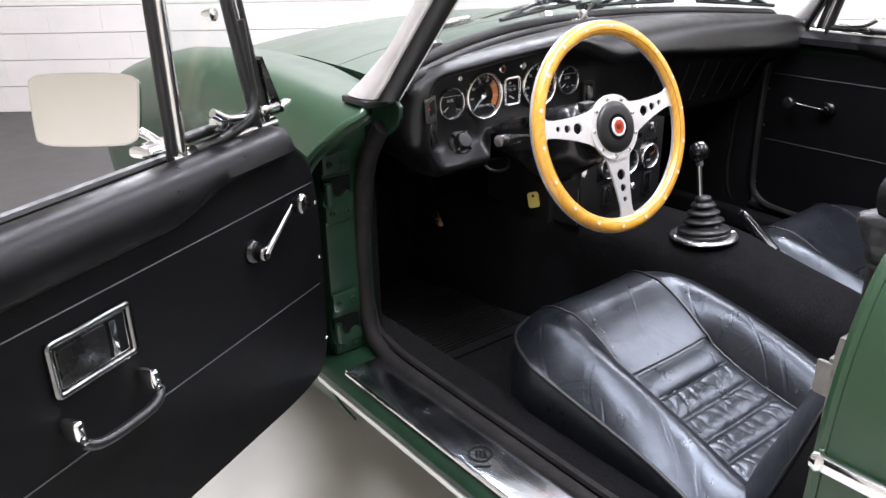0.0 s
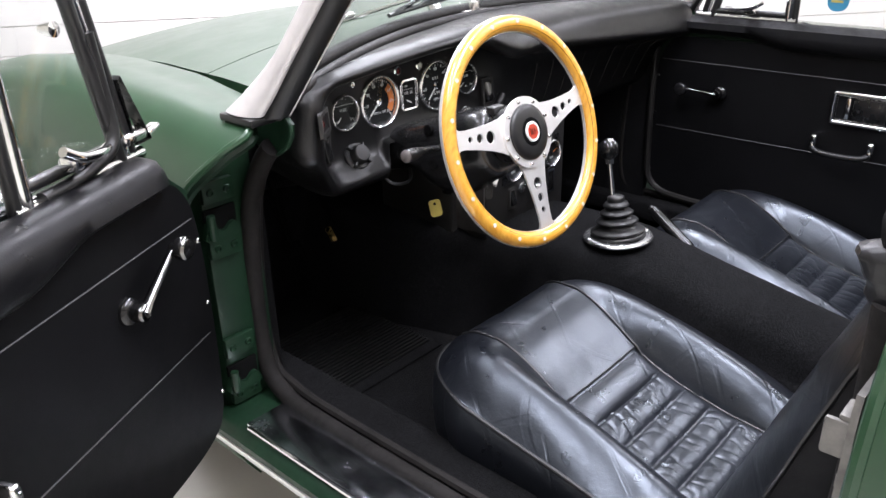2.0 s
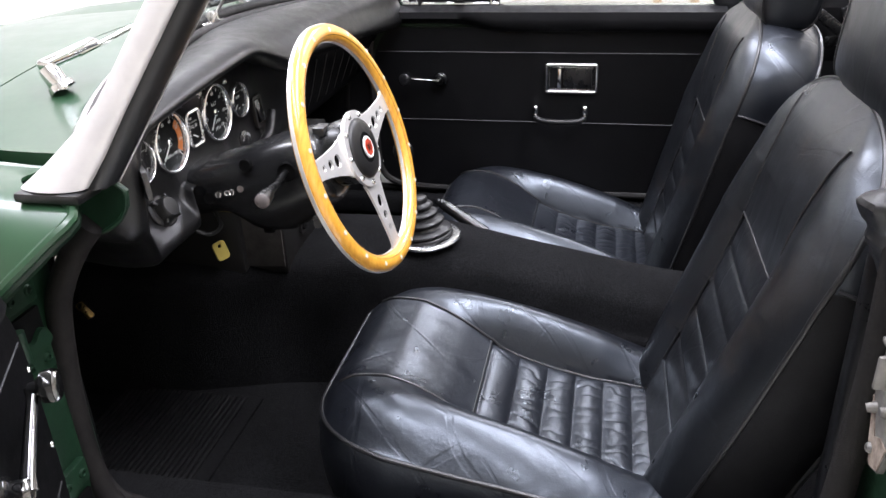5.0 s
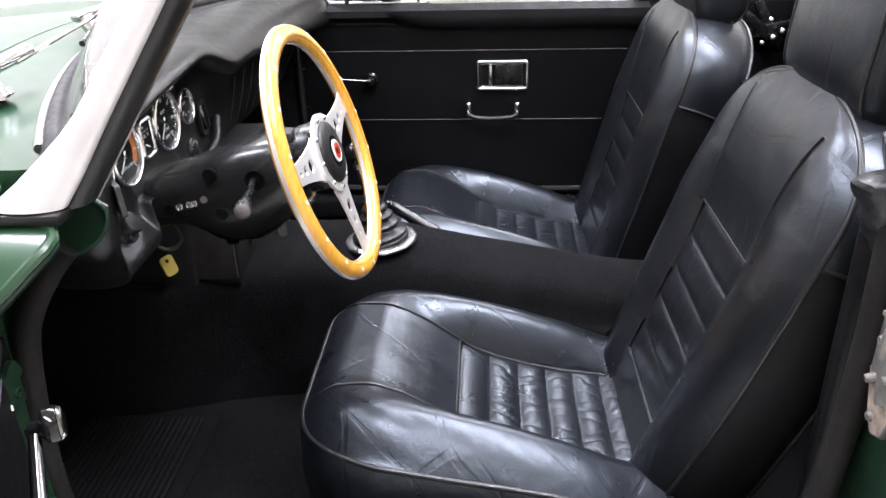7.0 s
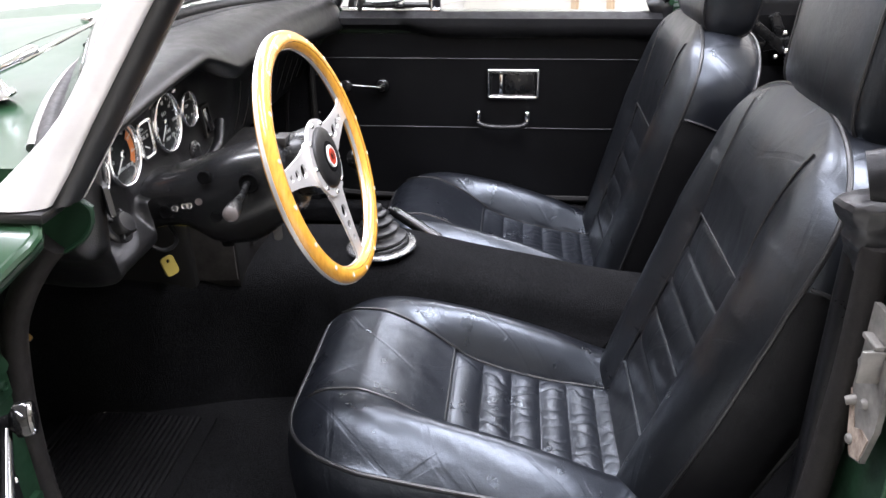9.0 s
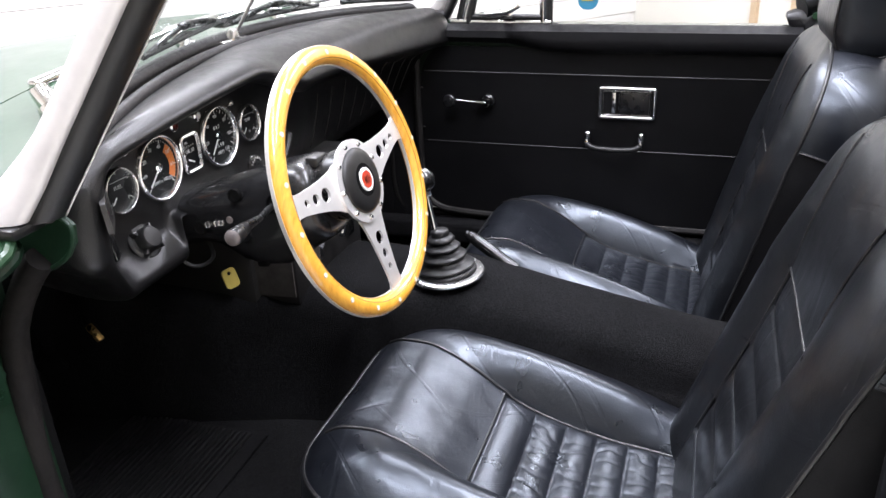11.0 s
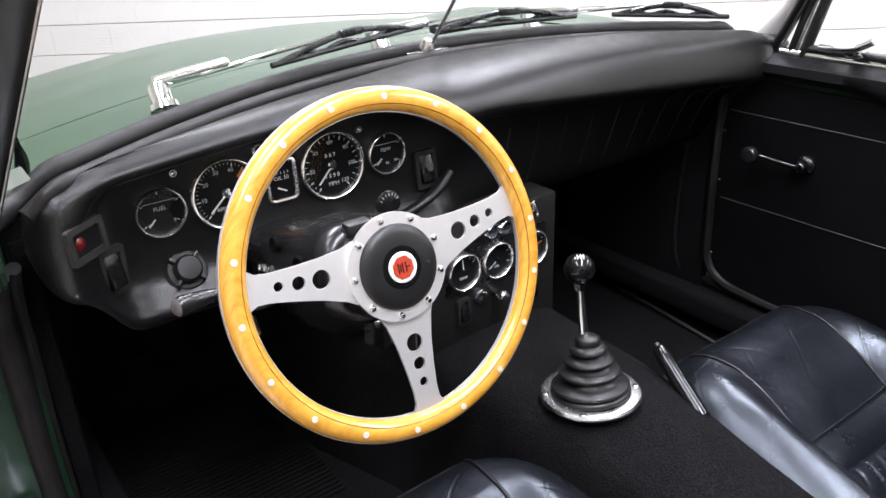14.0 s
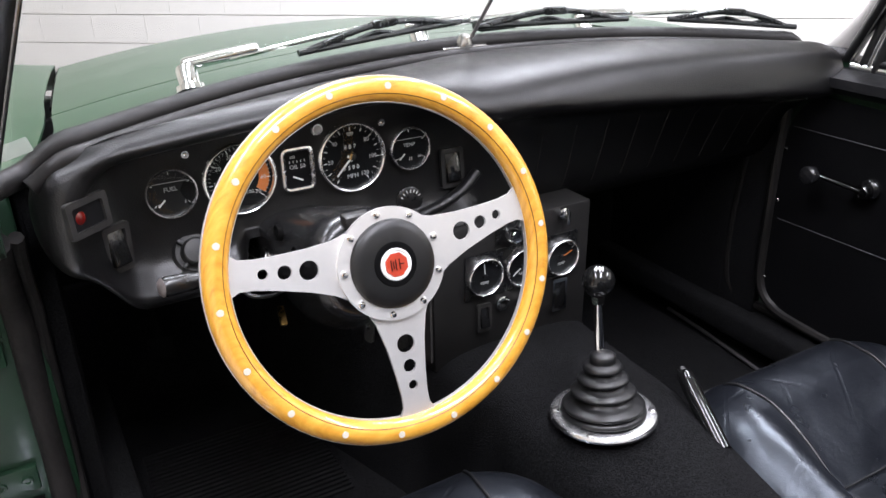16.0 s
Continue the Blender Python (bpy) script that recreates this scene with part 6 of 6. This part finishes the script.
def build_seat(recline):
    """recline: degrees by which the backrest leans back."""
    seat = thing("bucket_seat", (SX, -0.2, 0.18), "black leather bucket seat with pleated middle and piped edges", "seat", "bucket seats")
    us = SW * np.sin(np.linspace(-1, 1, 241) * math.pi / 2 * 0.8) / math.sin(math.pi / 2 * 0.8)
    ys = np.linspace(0, 1, 240)
    rows = []
    for v in ys:
        row = []
        for u in us:
            y0, y1 = edge_y(u), -0.485
            y = y0 + (y1 - y0) * v
            yy = 0.058 + (y1 - 0.058) * v ** 1.08
            row.append(Vector((SX + u, y, cushion_z(u, yy))))
        rows.append(row)
    cushion = part("seat_cushion", sheet(rows), LEATHER, seat, "black leather cushion with cross pleats and side bolsters", angle=75)
    # welt round the edge, and the side wall below it
    loop = [rows[i][0] for i in range(239, -1, -4)] + rows[0][1:-1:3] + [rows[i][-1] for i in range(0, 240, 4)]
    part("piping", tube([p + Vector((0, 0, -0.001)) for p in loop], 0.0037, 8), WELT, cushion, "black leather piping")
    walls = [[Vector((p.x + (SX - p.x) * k, p.y + (-0.2 - p.y) * k, p.z * (1 - g) + 0.205 * g)) for p in loop] for k, g in ((0.0, 0.0), (-0.022, 0.14), (-0.034, 0.38), (-0.020, 0.72), (0.02, 1.0))]
    part("cushion_side", sheet(walls), LEATHER, seat, "black leather cushion side", angle=75)

    def on_top(u, v, up):
        y = edge_y(u) + (-0.485 - edge_y(u)) * v
        return Vector((SX + u, y, cushion_z(u, 0.058 - 0.543 * v ** 1.08) + up))

    for s in (-1, 1):
        seam = [on_top(s * cushion_half(0.058 - 0.543 * v ** 1.08), v, 0.0008) for v in np.linspace(0.05, 1, 60)]
        part("seam_piping", tube(seam, 0.0026, 8), WELT, cushion, "black leather piping")
    v = (0.213 / 0.543) ** (1 / 1.08)
    part("cross_seam", tube([on_top(u, v - 0.004, 0.0004) for u in np.linspace(-0.108, 0.108, 17)], 0.0017, 6), WELT, cushion)
    # frame and runners
    part("seat_base", box((SX, -0.2, 0.205), (0.36, 0.40, 0.03), 0.006), PLASTIC, seat)
    for s in (-1, 1):
        part("runner", box((SX + s * 0.15, -0.2, 0.189), (0.025, 0.44, 0.018), 0.003), STEEL, seat)
    part("adjuster_wire", tube(spline([(SX + 0.215, -0.37, 0.262), (SX + 0.245, -0.385, 0.265), (SX + 0.25, -0.41, 0.264), (SX + 0.23, -0.45, 0.262)], 4), 0.003, 8), CHROME, seat)
    # backrest
    foot, lean = Vector((SX, -0.499, 0.232)), Vector((0, -math.sin(math.radians(recline)), math.cos(math.radians(recline))))
    fwd = Vector((0, lean.z, -lean.y))
    H, W0 = 0.604, 0.455

    def place(u, w, d):
        return foot + Vector((u, 0, 0)) + lean * w + fwd * d

    def half(w):
        if w <= W0:
            return smooth(((0, 0.190), (0.12, 0.211), (0.30, 0.235), (0.40, 0.242), (W0, 0.241)), w)
        k = min(1.0, (w - W0) / (H - W0))
        return 0.241 * max(0.0, 1 - k ** 2.5) ** (1 / 2.35)

    INNER = 0.112

    def depth(u, w):
        h = max(half(w), 1e-4)
        a = abs(u)
        rim = 0.048 - 0.012 * max(0, (w - 0.4) / 0.2)
        mid = lin(((0, 0.074), (0.15, 0.066), (0.35, 0.060), (0.45, 0.066), (H, 0.060)), w)
        soft = 0.0012 * noise.noise(Vector((u * 14, w * 9, 1.3))) + 0.0005 * noise.noise(Vector((u * 40, w * 30, 4.2)))
        inner = min(INNER, h * 0.62)
        top = mid + 0.024 * lin(((0, 0.9), (0.1, 1.1), (0.36, 1.0), (0.46, 0.35), (H, 0.0)), w)
        if a < inner:
            t = a / inner
            z = mid
            if 0.082 < w < 0.372:
                k = ((w - 0.082) / 0.058) % 1.0
                z += 0.0075 * max(0, math.sin(math.pi * k)) ** 0.45 * (1 - t ** 8) - 0.005
        else:
            t = (a - inner) / (h - inner)
            k = min(1.0, t / 0.5)
            z = mid + (top - mid) * (1 - (1 - k) ** 2)
            f = max(0.0, (t - 0.3) / 0.7)
            z += (rim - z) * f ** 2.2
        # the pad rounds over to the welt along the top
        g = max(0.0, (w - 0.49) / (H - 0.49))
        return z + (rim - z) * g ** 3 + soft

    ws = [W0 * i / 209 for i in range(210)] + [W0 + (H - W0) * math.sin(math.pi / 2 * i / 40) for i in range(1, 41)]
    cols = np.sin(np.linspace(-1, 1, 81) * math.pi / 2)
    rows = [[place(half(w) * u, w, depth(half(w) * u, w)) for u in cols] for w in ws]
    bm = sheet(rows)
    bmesh.ops.remove_doubles(bm, verts=bm.verts, dist=1e-5)
    back = part("backrest", bm, LEATHER_OLD, seat, "black leather backrest with pleats, worn brown at the shoulders", angle=75)
    side = [(half(w), w) for w in ws[::4] if w < H - 0.002]
    outline = [(-h, w) for h, w in side] + [(0, H)] + [(h, w) for h, w in side[::-1]]
    loop = spline([place(u, w, depth(u, w)) for u, w in outline], 2)
    part("piping", tube(loop, 0.0036, 8), WELT, back, "black leather piping")

    def shell(lo, hi):
        """side and back of the seat, from the welt rearwards."""
        walls = []
        pts = [(u, w) for u, w in outline if lo <= w <= hi]
        for k, g in ((1.0, 0.0), (1.022, 0.016), (1.030, 0.045), (1.015, 0.080), (0.975, 0.105), (0.88, 0.120), (0.5, 0.128), (0.0, 0.128)):
            walls.append([place(u * k, 0.25 + (w - 0.25) * (1 + (k - 1) * 0.8), depth(u, w) - g - 0.01 * (g > 0.05) * max(0, w - 0.4) / 0.2) for u, w in pts])
        return sheet(walls)

    part("back_shell", shell(0.43, 9), LEATHER, seat, "glossy black leather seat back shell", angle=70)
    part("side_trim", shell(0.0, 0.44), DULLVINYL, seat, "dull black vinyl seat side", angle=70)
    for s in (-1, 1):
        part("side_seam", tube([place(s * half(0.44) * k, 0.25 + 0.19 * (1 + (k - 1) * 0.8) - 0.012 * g / 0.1, 0.046 - g + 0.001) for k, g in ((1.012, 0.006), (1.026, 0.016), (1.034, 0.045), (1.019, 0.080))], 0.0028, 6), WELT, seat)
        seam = [place(s * INNER, w, depth(INNER * 1.001, w) - 0.0008) for w in np.linspace(0.02, 0.40, 30)]
        seam += [place(s * x, w, depth(x, w) + 0.0006) for x, w in ((0.1125, 0.43), (0.114, 0.47), (0.117, 0.50), (0.121, 0.525), (0.125, 0.545), (0.129, 0.560))]
        part("seam_piping", tube(seam, 0.0019, 6), WELT, back)
    part("top_welt", tube([place(u * INNER, 0.3722, depth(u * INNER * 0.9, 0.3725) + 0.0004) for u in np.linspace(-0.98, 0.98, 15)], 0.0017, 6), WELT, back)
    for i in range(1, 5):
        w = 0.082 + 0.058 * i
        part("pleat_seam", tube([place(u * INNER, w, depth(u * INNER * 0.98, w) + 0.0006) for u in np.linspace(-0.97, 0.97, 13)], 0.0011, 6), WELT, back)
    rear = [place(u * 0.975, 0.25 + (w - 0.25) * 0.98, depth(u, w) - 0.106 - 0.01 * max(0, w - 0.4) / 0.2) for u, w in outline if w > 0.05]
    part("rear_piping", tube(spline(rear, 2), 0.0038, 8), WELT, seat, "black leather piping")
    for s in (-1, 1):
        part("recliner", lathe(((0.022, 0), (0.022, 0.01), (0.012, 0.014), (0.006, 0.022), (0, 0.022)), 18, frame_to((SX + s * 0.222, -0.455, 0.275), (s, 0, 0))), CHROME, seat)
    # headrest: a padded block with side panels, set on the shell behind the welt
    hc = place(0, 0.690, 0.004)
    up = lean.lerp(Vector((0, 0, 1)), 0.65).normalized()
    ahead = Vector((0, up.z, -up.y))

    def ring(x, k, n=44):
        out = []
        for j in range(n):
            th = 2 * math.pi * j / n
            c, s = math.cos(th), math.sin(th)
            y, z = math.copysign(abs(c) ** 0.55, c), math.copysign(abs(s) ** 0.5, s)
            swell = 1 + 0.05 * noise.noise(Vector((x * 9, c * 1.5, s * 1.5)))
            out.append(hc + Vector((x, 0, 0)) + ahead * (0.056 * y * k * swell) + up * (0.104 * z * (0.5 + 0.5 * k)))
        return out

    bm = sheet([ring(x, k) for x, k in ((-0.142, 0.30), (-0.141, 0.62), (-0.137, 0.82), (-0.130, 0.93), (-0.120, 0.98), (-0.10, 1.02), (-0.05, 1.06), (0, 1.07), (0.05, 1.06), (0.10, 1.02), (0.120, 0.98), (0.130, 0.93), (0.137, 0.82), (0.141, 0.62), (0.142, 0.30))], True, caps=True)
    hr = part("headrest", bm, LEATHER_OLD, seat, "padded black leather headrest", angle=80)
    for s in (-1, 1):
        part("piping", tube(ring(s * 0.1285, 0.948), 0.0026, 6, True), WELT, hr)
        part("headrest_post", tube([hc + Vector((s * 0.06, 0, 0)) - up * 0.09, hc + Vector((s * 0.06, 0, 0)) - up * 0.15], 0.006, 10), CHROME, seat)
    return seat


build_seat(17.5)
passenger_seat = build_seat(13)
passenger_seat.location = (-SX + 0.002, -0.22, 0.169)

# bound edges of the floor carpets
part("carpet_binding", tube(spline([(-0.235, 0.53, 0.186), (-0.218, 0.477, 0.187), (-0.178, 0.273, 0.188), (-0.140, 0.140, 0.188), (-0.12, 0.05, 0.188)], 5), 0.0040, 8), BINDING, car, "grey bound carpet edge")
part("carpet_binding", tube(spline([(0.597, 0.479, 0.187), (0.585, 0.35, 0.187), (0.568, 0.225, 0.187), (0.55, 0.10, 0.187)], 5), 0.0040, 8), BINDING, car, "grey bound carpet edge")

# upright posts on the cream wall
for b in (2.54, 2.22):
    bm = box((WALL_A1 - 0.02, b, 1.4), (0.04, 0.05, 3.0), 0.004)
    bmesh.ops.transform(bm, matrix=ROT, verts=bm.verts)
    part("wall_post", bm, TAN, wall_east, "tan painted upright post", smooth=False)

# ---- floor mat ----
mat = thing("floor_mat", (-0.40, 0.30, 0.182), "black ribbed rubber mat on the driver's carpet", "floor mat")
part("mat_sheet", box((-0.40, 0.42, 0.184), (0.30, 0.30, 0.006), 0.002), CARPET, mat)
for i in range(24):
    part("mat_rib", box((-0.40, 0.30 + 0.0105 * i, 0.189), (0.28, 0.005, 0.005), 0.0), MATRUBBER, mat)

# ---- folded hood behind the seats ----
hood = thing("folded_hood", (0, -0.95, 0.42), "black folded fabric hood with a steel linkage behind the seats", "car hood")
part("folded_fabric", tube(spline([(-0.56, -0.98, 0.80), (-0.4, -1.03, 0.79), (-0.1, -1.06, 0.79), (0.1, -1.06, 0.79), (0.4, -1.03, 0.79), (0.56, -0.98, 0.80)], 6), 0.06, 14), PADVINYL, hood, "folded black hood fabric")
part("hood_sheet", box((0, -1.0, 0.60), (1.1, 0.16, 0.36), 0.05, seg=4), PADVINYL, hood)
for sx in (-1, 1):
    for k, (y0, z0, y1, z1) in enumerate(((-0.80, 0.765, -0.90, 0.690), (-0.83, 0.705, -0.93, 0.725), (-0.86, 0.770, -0.91, 0.670))):
        x = sx * (0.545 + 0.016 * k)
        part("hood_link", box((0, 0, 0), (0.010, 0.024, (Vector((0, y1 - y0, z1 - z0))).length + 0.02), 0.004, frame_to((x, (y0 + y1) / 2, (z0 + z1) / 2), (0, y1 - y0, z1 - z0), (1, 0, 0)) @ pose(0, 0, 0, 0, 0, 90)), PLASTIC, hood, "black steel hood link")
    part("hinge_plate", box((sx * 0.592, -0.86, 0.715), (0.006, 0.16, 0.12), 0.002), GAP, hood, "black hood hinge plate")
    for y, z, r in ((-0.885, 0.700, 0.009), (-0.862, 0.688, 0.007), (-0.875, 0.742, 0.007), (-0.905, 0.715, 0.008)):
        part("link_bolt", lathe(((0, r), (r * 0.7, r * 0.8), (r, 0), (r, -0.008)), 12, frame_to((sx * 0.534, y, z), (-sx, 0.2, 0.3))), CHROME, hood, "bright hood link bolt")
    # soft black flap at the end of the hood, hanging at the door jamb
    rows = []
    for i, z in enumerate(np.linspace(0.806, 0.722, 16)):
        k = i / 15
        row = []
        for a in np.linspace(0, 2 * math.pi, 29)[:-1]:
            c, s = math.cos(a), math.sin(a)
            r = 1 + 0.10 * noise.noise(Vector((c * 2.2, s * 2.2, z * 40))) - 0.06 * (i in (6, 7)) - 0.08 * (i == 1) - 0.30 * (i == 0)
            row.append(Vector((sx * (0.652 + 0.028 * math.copysign(abs(c) ** 0.7, c) * r - 0.010 * k), -0.628 + (0.062 - 0.024 * k) * math.copysign(abs(s) ** 0.7, s) * r - 0.012 * k, z + 0.004 * noise.noise(Vector((c, s, 3.0))))))
        rows.append(row)
    part("hood_flap", sheet(rows, True, caps=True), FLAPVINYL, hood, "soft black vinyl hood end")

# ---- wall blocks ----
BH, BL, G = 0.170, 0.345, 0.005
block_mesh = {}


def block(length):
    if length not in block_mesh:
        bm = box((0, 0, 0), (length - 0.0006, 0.020, BH - G), 0.0012, seg=1)
        me = bpy.data.meshes.new("brick")
        bm.to_mesh(me)
        bm.free()
        me.materials.append(WALLPAINT)
        block_mesh[length] = me
    return block_mesh[length]


rest = bmesh.new()
count = 0
for r in range(20):
    z = GROUND + (r + 0.5) * BH
    a = WALL_A0 + BL / 2 - (BL / 2 if r % 2 else 0)
    while a < WALL_A1:
        p = room_to_world(a, WALL_B + 0.006, z)
        if r < 7 and -2.6 < a < 4.3 and count < 300:
            ob = new("brick", block(BL))
            ob.matrix_basis = Matrix.Translation(p) @ Matrix.Rotation(ROOM, 4, "Z")
            hang(ob, wall_north)
            count += 1
        else:
            box((0, 0, 0), (BL - 0.0006, 0.020, BH - G), m=Matrix.Translation(p) @ Matrix.Rotation(ROOM, 4, "Z"), bm=rest)
        a += BL
tagged(part("upper_bricks", rest, WALLPAINT, wall_north, "white painted concrete blocks", smooth=False), kind="stuff")
